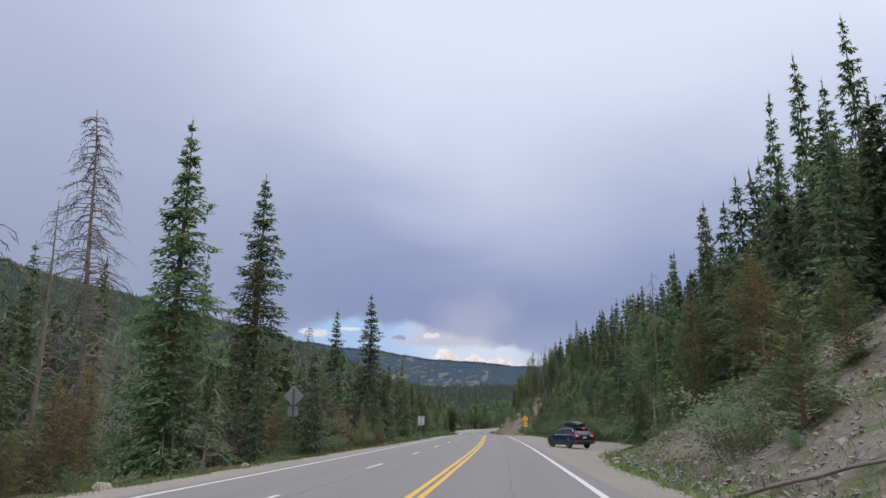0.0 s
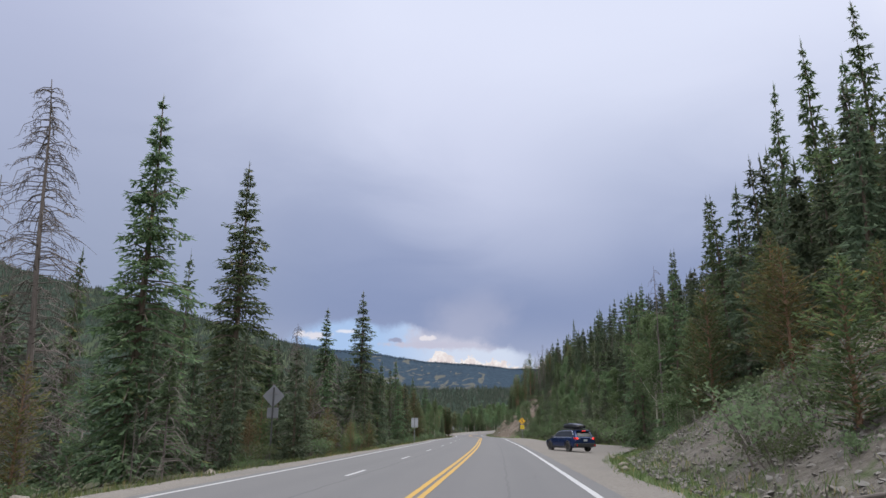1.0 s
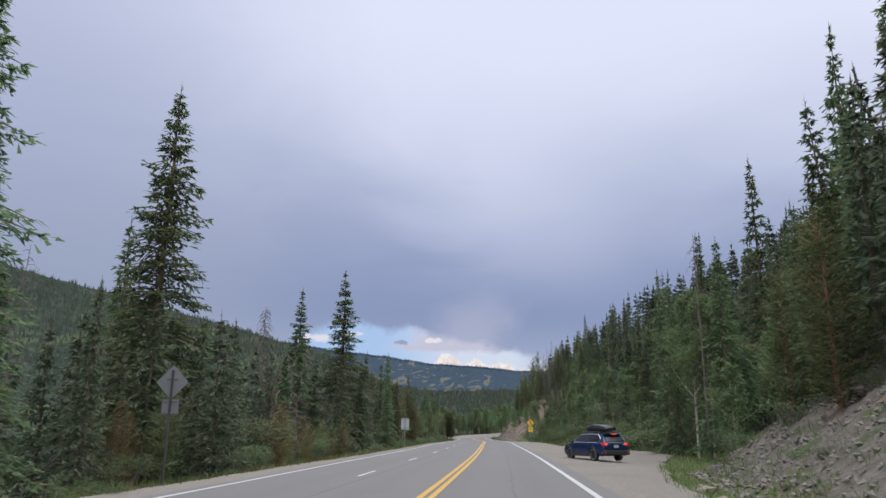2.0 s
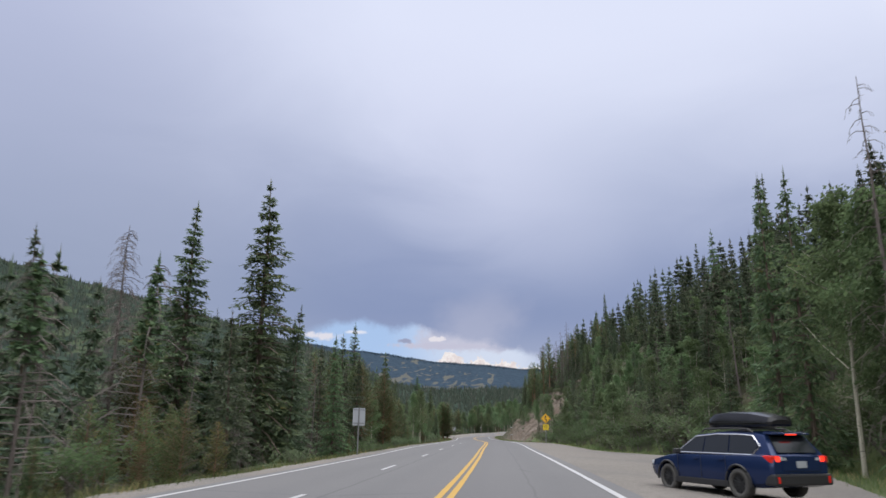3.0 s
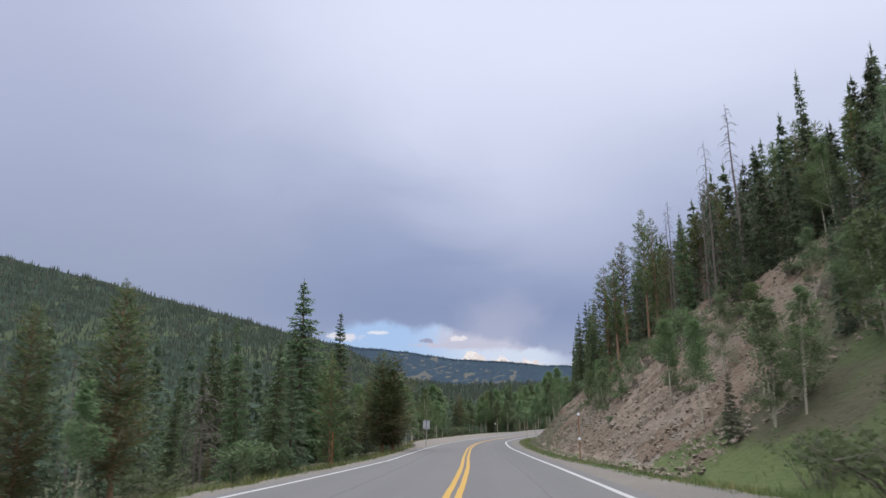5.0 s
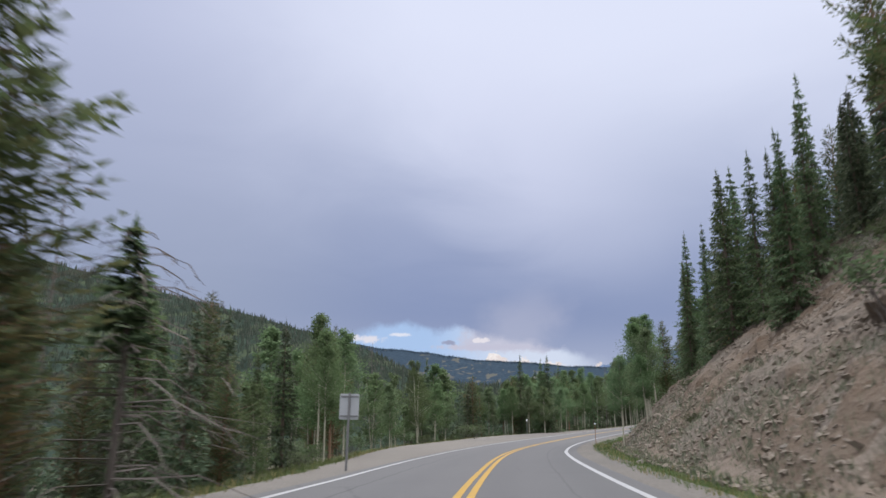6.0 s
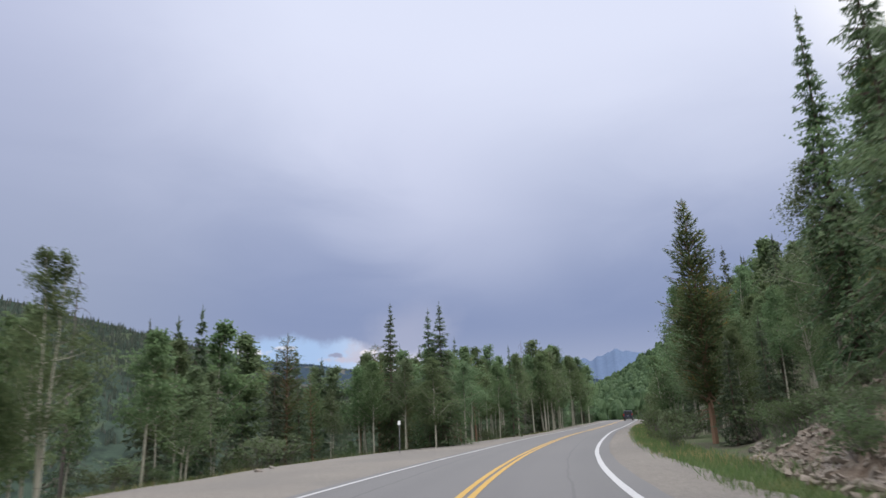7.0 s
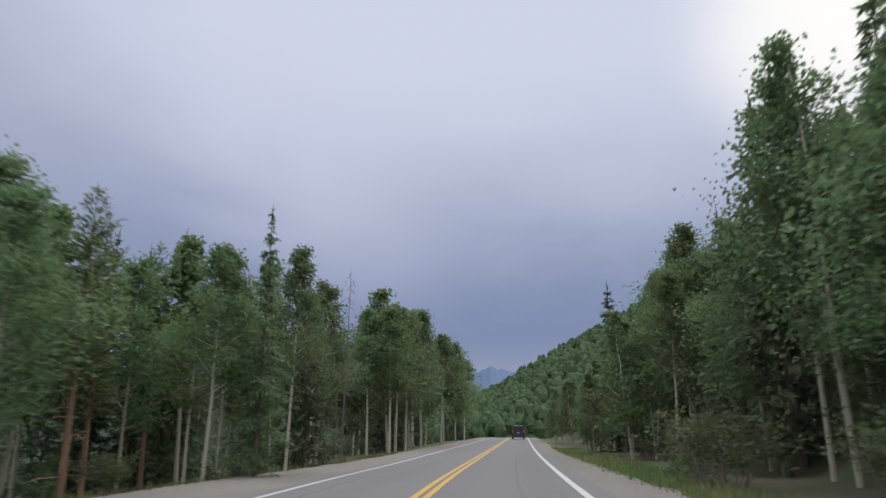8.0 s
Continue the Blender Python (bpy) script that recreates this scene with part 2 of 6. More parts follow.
M = {}
M["spruce"] = foliage("spruce_needles", (0.064, 0.102, 0.056), (0.140, 0.190, 0.092), (0.18, 0.160, 0.060), 0.93, 0.5)
M["hill_spruce"] = foliage("hillside_needles", (0.0586, 0.084, 0.0539), (0.121, 0.15, 0.0889), (0.15, 0.131, 0.111), 0.82, 0.5)
M["pine"] = foliage("pine_needles", (0.0672, 0.1, 0.0459), (0.135, 0.171, 0.0722), (0.197, 0.131, 0.041), 0.86, 0.5)
M["browned"] = foliage("browning_needles", (0.0608, 0.0821, 0.0395), (0.118, 0.141, 0.0608), (0.133, 0.0912, 0.0441), 0.9, 0.5, 0.7)
M["rusty"] = foliage("rusting_needles", (0.072, 0.074, 0.032), (0.140, 0.118, 0.048), (0.18, 0.10, 0.034), 0.78, 0.5)
M["aspen"] = foliage("aspen_leaves", (0.075, 0.118, 0.055), (0.150, 0.205, 0.098), None, 0.9, 0.5)
M["willow"] = foliage("willow_leaves", (0.062, 0.092, 0.042), (0.115, 0.15, 0.074), None, 0.9, 0.45)
M["far"] = foliage("far_forest", (0.050, 0.070, 0.054), (0.080, 0.100, 0.072), (0.118, 0.114, 0.104), 0.75)

M["far_green"] = foliage("far_broadleaf", (0.040, 0.072, 0.030), (0.078, 0.118, 0.052))


def bark(name, a, b, scars=None):
    k = Mat(name, 0.9)
    v = k.stretch(6, 6, 1.2)
    c = k.mix(k.noise(3.0, 5, 0.6, 0.3, v), a, b)
    if scars:
        c = k.mix(k.step(k.noise(2.0, 3, 0.6, 0.2, k.stretch(1.2, 1.2, 5)), 0.60, 0.66), c, scars)
    k.color(c).bump(k.noise(8, 4, 0.6, 0, v), 0.6, 0.02)
    return k.m


M["bark"] = bark("spruce_bark", (0.055, 0.042, 0.034), (0.16, 0.125, 0.10))
M["pine_bark"] = bark("pine_bark", (0.11, 0.065, 0.042), (0.24, 0.15, 0.10))
M["aspen_bark"] = bark("aspen_bark", (0.24, 0.225, 0.18), (0.38, 0.36, 0.295), (0.06, 0.05, 0.045))
M["dead_wood"] = bark("dead_grey_wood", (0.0638, 0.0525, 0.048), (0.15, 0.129, 0.12))


def asphalt():
    k = Mat("worn_asphalt", 0.82, 0, 0.35)
    co = k.co.outputs["Object"]
    c = k.mix(k.noise(0.18, 4, 0.6), (0.0784, 0.0763, 0.0798), (0.0938, 0.091, 0.0938))
    c = k.mix(k.math("MULTIPLY", k.step(k.noise(60, 2), 0.35, 0.7), 0.30), c, (0.0546, 0.0539, 0.056))
    # wheel tracks run along the road: off is the distance from the centre line
    off = k.attr("off")
    wav = k.math("SINE", k.math("MULTIPLY", off, 3.75))
    c = k.mix(k.math("MULTIPLY", k.step(wav, -0.2, 1.0), 0.25), c, (0.0637, 0.063, 0.0665))
    # seams between the paved lanes
    sway = k.math("MULTIPLY", k.math("SUBTRACT", k.noise(0.7, 4, 0.6), 0.5), 0.22)
    for seam, strength in ((-1.95, 0.55), (1.62, 0.35)):
        d = k.math("ABSOLUTE", k.math("ADD", k.math("SUBTRACT", off, seam), sway))
        c = k.mix(k.math("MULTIPLY", k.step(d, 0.012, 0.035, 1.0, 0.0), strength), c, (0.030, 0.030, 0.033))
    # sealed cracks
    crack = k.cells(0.16, k.stretch(1.0, 0.55, 1.0), "DISTANCE_TO_EDGE")
    wob = k.math("MULTIPLY", k.noise(1.4, 4), 0.05)
    line = k.step(k.math("ADD", crack, k.math("MULTIPLY", wob, 0.4)), 0.010, 0.017, 1.0, 0.0)
    some = k.step(k.noise(0.09, 2), 0.54, 0.60)
    c = k.mix(k.math("MULTIPLY", k.math("MULTIPLY", line, some), 0.35), c, (0.0315, 0.0315, 0.035))
    k.color(c).bump(k.noise(90, 3), 0.35, 0.006)
    return k.m


def paint(name, col, worn):
    k = Mat(name, 0.6, 0, 0.4)
    chip = k.step(k.math("ADD", k.noise(9, 5, 0.7), k.math("MULTIPLY", k.noise(60, 2), 0.25)), 0.66, 0.80)
    k.color(k.mix(k.math("MULTIPLY", chip, worn), k.mix(k.noise(2, 3), col, tuple(v * 0.85 for v in col)), (0.0875, 0.084, 0.0875)))
    k.bump(k.noise(70, 2), 0.3, 0.004)
    return k.m


def gravel():
    k = Mat("gravel", 0.95)
    cell = k.cells(16.0, None, "F1", "Color")
    c = k.mix(k.noise(0.35, 5, 0.6), (0.101, 0.0896, 0.0791), (0.147, 0.132, 0.119))
    c = k.mix(0.35, c, k.mix(cell, (0.063, 0.056, 0.0525), (0.196, 0.182, 0.168)))
    c = k.mix(k.math("MULTIPLY", k.step(k.noise(0.12, 3), 0.5, 0.65), 0.4), c, (0.0854, 0.0819, 0.0805))
    k.color(c).bump(k.cells(18.0), 0.8, 0.03)
    return k.m


def earth():
    """Verge, forest floor and bare slope in one; the masks grass and bare are kept on the mesh."""
    k = Mat("mountain_ground", 0.95)
    grass = k.mix(k.noise(1.2, 5, 0.65), (0.0434, 0.0665, 0.021), (0.084, 0.101, 0.0364))
    litter = k.mix(k.noise(0.8, 5, 0.65), (0.035, 0.0329, 0.021), (0.0735, 0.07, 0.0406))
    litter = k.mix(k.step(k.noise(0.3, 3), 0.48, 0.62), litter, (0.049, 0.0665, 0.0245))
    cell = k.cells(3.2, None, "F1", "Color")
    dirt = k.mix(k.noise(0.22, 5, 0.62, 0.4), (0.133, 0.0945, 0.0644), (0.175, 0.14, 0.115))
    dirt = k.mix(k.math("MULTIPLY", k.step(k.noise(0.11, 3), 0.46, 0.62), 0.8), dirt, (0.147, 0.133, 0.122))
    dirt = k.mix(0.30, dirt, k.mix(cell, (0.07, 0.0525, 0.042), (0.231, 0.199, 0.175)))
    c = k.mix(k.step(k.math("ADD", k.attr("grass"), k.math("MULTIPLY", k.math("SUBTRACT", k.noise(2.2, 4), 0.5), 0.9)), 0.35, 0.65), litter, grass)
    c = k.mix(k.step(k.math("ADD", k.attr("bare"), k.math("MULTIPLY", k.math("SUBTRACT", k.noise(0.7, 5), 0.5), 0.9)), 0.38, 0.62), c, dirt)
    k.color(c).bump(k.math("ADD", k.math("MULTIPLY", k.cells(3.2), 0.6), k.noise(7, 5, 0.65)), 0.9, 0.12)
    return k.m


def stone(name, a, b):
    k = Mat(name, 0.9)
    c = k.mix(k.noise(1.6, 5, 0.6), a, b)
    c = k.mix(k.math("MULTIPLY", k.rnd(), 0.5), c, (0.194, 0.155, 0.119))
    c = k.mix(k.math("MULTIPLY", k.island(), 0.45), c, (0.144, 0.119, 0.101))
    k.color(c).bump(k.noise(9, 5, 0.65), 0.6, 0.03)
    return k.m


def plain(name, col, rough=0.5, metal=0.0, spec=0.5, var=0.12, scale=6.0):
    k = Mat(name, rough, metal, spec)
    k.color(k.mix(k.noise(scale, 4), col, tuple(v * (1 - var) for v in col)))
    return k.m


M["asphalt"] = asphalt()
M["white_paint"] = paint("white_road_paint", (0.318, 0.318, 0.326), 0.4)
M["yellow_paint"] = paint("yellow_road_paint", (0.34, 0.196, 0.0163), 0.4)
M["gravel"] = gravel()
M["earth"] = earth()
M["rock"] = stone("slope_rock", (0.139, 0.116, 0.0957), (0.212, 0.189, 0.166))
M["grey_rock"] = stone("pale_boulder", (0.0978, 0.0935, 0.0884), (0.151, 0.145, 0.138))
M["sign_back"] = plain("bare_aluminium", (0.33, 0.345, 0.375), 0.5, 0.25, 0.5)
M["steel_post"] = plain("galvanised_post", (0.16, 0.16, 0.17), 0.55, 0.4)
# sign_back metal again, darker: the diamond sign's shade is put into its colour
M["shaded_back"] = plain("shaded_aluminium", (0.150, 0.155, 0.175), 0.6, 0.2, 0.4)
M["dark_post"] = plain("dark_steel_post", (0.045, 0.045, 0.050), 0.7, 0.2)
M["sign_yellow"] = plain("sign_yellow", (0.62, 0.34, 0.010), 0.4)
M["plate_yellow"] = plain("plate_yellow", (0.60, 0.43, 0.010), 0.4)
M["sign_black"] = plain("sign_black", (0.015, 0.015, 0.015), 0.5)
M["rust"] = plain("rusty_post", (0.19, 0.085, 0.045), 0.85, 0.2)
M["orange"] = plain("orange_paint", (0.30, 0.085, 0.03), 0.5)
M["reflector"] = plain("reflector_white", (0.66, 0.72, 0.80), 0.25)
M["white_plate"] = plain("white_plate", (0.78, 0.78, 0.78), 0.4)

# ---------------------------------------------------------------- building blocks


def part(name, bm, material, parent=None, label="", smooth=False):
    """Links a bmesh (or mesh) as one mesh object under a thing."""
    if isinstance(bm, bpy.types.Mesh):
        me = bm
    else:
        me = bpy.data.meshes.new(name)
        bm.to_mesh(me)
        bm.free()
        me.materials.append(material)
        if smooth:
            me.polygons.foreach_set("use_smooth", [True] * len(me.polygons))
    ob = new(name, me)
    if parent:
        ob.parent = parent
    return tagged(ob, label)


def mesh_of(name, verts, faces, material, smooth=False):
    me = bpy.data.meshes.new(name)
    me.from_pydata(verts, [], faces)
    me.materials.append(material)
    if smooth:
        me.polygons.foreach_set("use_smooth", [True] * len(me.polygons))
    me.update()
    return me


def add_box(bm, size, m=Matrix(), bevel=0.0):
    g = bmesh.ops.create_cube(bm, size=1.0, matrix=m @ Matrix.Diagonal((*size, 1)))
    if bevel:
        edges = list({e for v in g["verts"] for e in v.link_edges})
        bmesh.ops.bevel(bm, geom=edges, offset=bevel, segments=2, affect="EDGES", profile=0.6)
    return bm


def add_tube(bm, a, b, r1, r2=None, seg=8, caps=True):
    a, b = Vector(a), Vector(b)
    d = b - a
    q = d.to_track_quat("Z", "Y").to_matrix().to_4x4()
    bmesh.ops.create_cone(bm, cap_ends=caps, segments=seg, radius1=r1, radius2=r1 if r2 is None else r2, depth=d.length,
                          matrix=Matrix.Translation((a + b) / 2) @ q)
    return bm


# ---------------------------------------------------------------- road line and ground shape
def spline(pts, n=15):
    p = [Vector(q) for q in pts]
    p = [2 * p[0] - p[1]] + p + [2 * p[-1] - p[-2]]
    out = []
    for i in range(1, len(p) - 2):
        for k in range(n):
            u = k / n
            out.append(0.5 * (2 * p[i] + (p[i + 1] - p[i - 1]) * u + (2 * p[i - 1] - 5 * p[i] + 4 * p[i + 1] - p[i + 2]) * u * u
                              + (3 * p[i] - p[i - 1] - 3 * p[i + 1] + p[i + 2]) * u ** 3))
    out.append(p[-2])
    return out


LINE = np.array([tuple(v) for v in spline(ROAD)])
SEG = np.hypot(np.diff(LINE[:, 0]), np.diff(LINE[:, 1]))
ARC = np.concatenate([[0], np.cumsum(SEG)]) - 75.0
TAN = np.gradient(LINE[:, :2], axis=0)
TAN /= np.linalg.norm(TAN, axis=1)[:, None]


def bank(s):
    """Cross fall of the road in the bend."""
    return np.interp(s, (100, 122, 145, 165, 185, 205, 235, 260), (0, 0.004, 0.004, -0.028, -0.018, -0.013, -0.020, 0))


def fall(s):
    """Cross fall of the pull-out."""
    return np.interp(s, (32, 42, 84, 102), (0, 0.05, 0.05, 0))


def at(s, off, dz=0.0):
    """World place at s metres along the road and off metres to the right of the centre line."""
    x, y, z = (np.interp(s, ARC, LINE[:, i]) for i in range(3))
    tx, ty = np.interp(s, ARC, TAN[:, 0]), np.interp(s, ARC, TAN[:, 1])
    return Vector((x + ty * off, y - tx * off, z + dz - bank(s) * min(max(off, -9.0), 5.0) - fall(s) * min(max(off - 3.2, 0.0), 4.5)))


def locate(xs, ys):
    """s, off and road height for arrays of places."""
    xs, ys = np.atleast_1d(np.asarray(xs, float)), np.atleast_1d(np.asarray(ys, float))
    s, o, z = np.empty_like(xs), np.empty_like(xs), np.empty_like(xs)
    for a in range(0, len(xs), 4000):
        b = slice(a, a + 4000)
        d = (xs[b, None] - LINE[None, :, 0]) ** 2 + (ys[b, None] - LINE[None, :, 1]) ** 2
        i = d.argmin(1)
        along = (xs[b] - LINE[i, 0]) * TAN[i, 0] + (ys[b] - LINE[i, 1]) * TAN[i, 1]
        s[b], z[b] = ARC[i] + along, LINE[i, 2]
        o[b] = (xs[b] - LINE[i, 0]) * TAN[i, 1] - (ys[b] - LINE[i, 1]) * TAN[i, 0]
    return s, o, z


def table(*rows):
    r = np.array(rows, float)
    return lambda s: np.interp(s, r[:, 0], r[:, 1])


W_LINE = table((0, 3.15), (110, 2.9), (140, 2.76), (165, 2.3), (190, 2.41), (215, 2.62), (245, 2.67))
K_LINE = table((0, -4.11), (40, -4.54), (62, -4.34), (77, -4.48), (103, -4.04), (128, -2.93), (150, -2.76), (168, -3.08), (182, -3.13), (192, -2.94), (206, -2.56), (230, -2.57))
C_LINE = table((0, 0.07), (60, 0.10), (110, 0.03), (130, -0.03), (165, 0.0), (222, 0.04))
LEFT_EDGE = table((0, -5.2), (15, -5.35), (30, -5.5), (60, -5.2), (85, -5.3), (98, -4.7), (130, -3.6), (140, -3.6), (147, -3.75), (153, -4.2), (160, -5.2), (170, -7.2), (180, -8.9),
                  (200, -9.2), (208, -8.2), (217, -6.2), (224, -5.3), (245, -4.3))
RIGHT_EDGE = table((0, 4.2), (22, 4.4), (30, 5.2), (37, 6.6), (46, 8.5), (58, 11.8), (66, 12.2), (73, 10.6), (80, 8.2), (86, 7.4), (106, 5.8), (118, 4.3), (130, 3.75), (150, 3.6),
                   (175, 3.6), (190, 3.9), (212, 3.9), (240, 3.8))
TOE = table((0, 5.0), (22, 5.6), (34, 7.2), (46, 11.5), (58, 14.6), (70, 14.6), (82, 11.0), (92, 9.8), (106, 8.3), (118, 5.8), (132, 5.0), (180, 4.9), (191, 6.2), (199, 7.6), (212, 8.8), (240, 9.4))
STEEP = table((0, 0.56), (28, 0.58), (45, 0.66), (100, 0.70), (117, 0.74), (127, 0.95), (133, 1.02), (180, 0.95), (192, 0.62), (230, 0.62), (330, 0.5))
CREST = table((0, 15.0), (40, 17.0), (110, 15.0), (130, 7.5), (165, 8.0), (185, 6.0), (200, 9.0), (240, 10.0))


def fbm(x, y, scale):
    return np.array([noise.noise(Vector((a * scale, b * scale, 0.37))) for a, b in zip(x, y)])


def heights(xs, ys, rough=True):
    s, o, z = locate(xs, ys)
    le, re, toe, steep, crest = LEFT_EDGE(s), RIGHT_EDGE(s), TOE(s), STEEP(s), CREST(s)
    h = z - 0.06 - bank(s) * np.clip(o, -9.0, 5.0) - fall(s) * np.clip(o - 3.2, 0, 4.5)
    # right: verge, then the hillside
    d = o - toe
    up = np.where(d > 0, np.where(d * steep < crest, d * steep, crest + (d - crest / steep) * 0.52), 0.0)
    up = np.minimum(up, 60 + 0.05 * np.maximum(d, 0))
    h = h + np.where(d > 0, up, 0)
    h = h - 0.10 * np.clip((o - re) / 0.6, 0, 1) * np.clip((toe - o) / 0.6, 0, 1)
    # left: bank falling into the trees, valley beyond
    e = np.maximum(le - o, 0)
    h = h - np.where(e > 0, np.minimum(e * 0.13, 2.2 + (e - 17) * 0.10 * (e > 17)), 0).clip(0, 22)
    if rough:
        n = fbm(xs, ys, 0.35) * 0.30 + fbm(xs, ys, 1.1) * 0.12
        amount = np.clip(np.maximum(d / 2.0, e / 3.0), 0, 1)
        h = h + n * amount + np.where(d > 1, fbm(xs, ys, 0.12) * 0.9 * np.clip(d / 6, 0, 1), 0)
    return h, s, o


def ground_at(x, y):
    return float(heights([x], [y])[0][0])


def build_ground():
    xs = np.concatenate([[-3500, -1500, -700, -350, -200, -140, -110, -90, -75], np.arange(-66, 62, 0.8), [70, 85, 110, 150, 220, 350, 700, 1500, 3500]])
    ys = np.concatenate([[-3000, -1000, -400, -150, -80, -50, -35, -25], np.arange(-18, 300, 0.9), [310, 330, 360, 400, 480, 650, 1000, 2000, 4500]])
    gx, gy = np.meshgrid(xs, ys)
    h, s, o = heights(gx.ravel(), gy.ravel())
    n, m = len(xs), len(ys)
    far = np.maximum(np.abs(gy.ravel() - 130) - 220, 0) + np.maximum(np.abs(gx.ravel()) - 150, 0)
    h = np.where(far > 0, np.minimum(h, 30) - np.minimum(far * 0.05, 30), h)
    verts = np.stack([gx.ravel(), gy.ravel(), h], 1)
    faces = [(j * n + i, j * n + i + 1, (j + 1) * n + i + 1, (j + 1) * n + i) for j in range(m - 1) for i in range(n - 1)]
    me = mesh_of("ground", verts.tolist(), faces, M["earth"], True)
    d, e = o - TOE(s), LEFT_EDGE(s) - o
    bare = np.zeros(len(s))
    cut = np.clip((s - 119) / 6, 0, 1) * np.clip((196 - s) / 8, 0, 1)
    rub = np.clip((40 - s) / 8, 0, 1)
    bare += cut * np.clip((d + 0.6) / 0.8, 0, 1) * np.clip((np.minimum(CREST(s) / STEEP(s) + 1.5, 3 + 0.7 * (s - 119)) - d) / 3, 0, 1)
    bare += rub * np.clip((d + 0.2) / 0.8, 0, 1) * np.clip((15 - d) / 6, 0, 1) * 0.85
    bare += np.clip((s - 196) / 5, 0, 1) * np.clip((228 - s) / 6, 0, 1) * np.clip((d + 0.5), 0, 1) * np.clip((4.5 - d) / 3, 0, 1) * 0.6
    grass = np.clip((e + 0.4) / 0.5, 0, 1) * np.clip((3.2 - e) / 2.5, 0, 1) + np.clip((o - RIGHT_EDGE(s)) / 0.3, 0, 1) * np.clip((2.5 - d) / 2.5, 0, 1) * np.where(s > 180, np.clip((RIGHT_EDGE(s) + 2.2 - o) / 1.4, 0, 1), 1)
    for name, v in (("bare", bare), ("grass", grass)):
        me.attributes.new(name, "FLOAT", "POINT").data.foreach_set("value", np.clip(v, 0, 1).astype(np.float32))
    tagged(new("ground", me), "mountain ground with grassy verge and tan slope", "ground", kind="structure")


build_ground()


def ribbon(name, left, right, s0, s1, step, dz, material, cols=2, edge_noise=0.0, with_off=False):
    """A strip along the road between two offsets (functions of s)."""
    n = max(2, int((s1 - s0) / step) + 1)
    verts, offs = [], []
    for i in range(n):
        s = s0 + (s1 - s0) * i / (n - 1)
        a, b = float(left(s)), float(right(s))
        if edge_noise:
            a += edge_noise * noise.noise(Vector((s * 0.9, 3.3, 0)))
            b += edge_noise * noise.noise(Vector((s * 0.9, 8.1, 0)))
        for k in range(cols):
            o = a + (b - a) * k / (cols - 1)
            verts.append(at(s, o, dz(o) if callable(dz) else dz))
            offs.append(o)
    faces = [(i * cols + k, i * cols + k + 1, (i + 1) * cols + k + 1, (i + 1) * cols + k) for i in range(n - 1) for k in range(cols - 1)]
    me = mesh_of(name, verts, faces, material, True)
    if with_off:
        me.attributes.new("off", "FLOAT", "POINT").data.foreach_set("value", np.array(offs, np.float32))
    return me


S0, S1 = -70.0, 325.0
tagged(new("road", ribbon("road", lambda s: K_LINE(s) - 0.35, lambda s: W_LINE(s) + 0.42, S0, S1, 1.5, lambda o: 0.0, M["asphalt"], 14, 0.05, True)),
       "worn grey asphalt mountain road with sealed cracks", "road", kind="structure")
tagged(new("shoulder_left", ribbon("shoulder_left", lambda s: LEFT_EDGE(s) - 0.25, lambda s: K_LINE(s) - 0.1, S0, S1, 1.0, -0.012, M["gravel"], 6, 0.25)),
       "pale gravel shoulder and pull-out beside the road", "shoulder", kind="structure")
tagged(new("shoulder_right", ribbon("shoulder_right", lambda s: W_LINE(s) + 0.2, lambda s: RIGHT_EDGE(s) + 0.3, S0, S1, 1.0, -0.012, M["gravel"], 8, 0.25)),
       "gravel shoulder widening into a pull-out beside the road", "shoulder", kind="structure")


def stripe(name, off, width, s0, s1, mat, label):
    f = off if callable(off) else (lambda s: off)
    tagged(new(name, ribbon(name, lambda s: f(s) - width / 2, lambda s: f(s) + width / 2, s0, s1, 0.8, 0.005, M[mat], 2, 0.012)), label, "road marking", kind="structure")


stripe("edge_line_right", W_LINE, 0.13, S0, S1, "white_paint", "solid white edge line on the asphalt")
stripe("edge_line_left", K_LINE, 0.12, S0, S1, "white_paint", "solid white edge line on the asphalt")
stripe("centre_line_a", lambda s: C_LINE(s) - 0.098, 0.115, S0, S1, "yellow_paint", "solid yellow line of a double centre line")
stripe("centre_line_b", lambda s: C_LINE(s) + 0.098, 0.115, S0, S1, "yellow_paint", "solid yellow line of a double centre line")
for i in range(-2, 9):
    a = 19.9 + 10.42 * i
    stripe("lane_dash", lambda s: K_LINE(s) * 0.49 - 0.1, 0.10, a, a + 2.6, "white_paint", "short white lane dash on the asphalt")

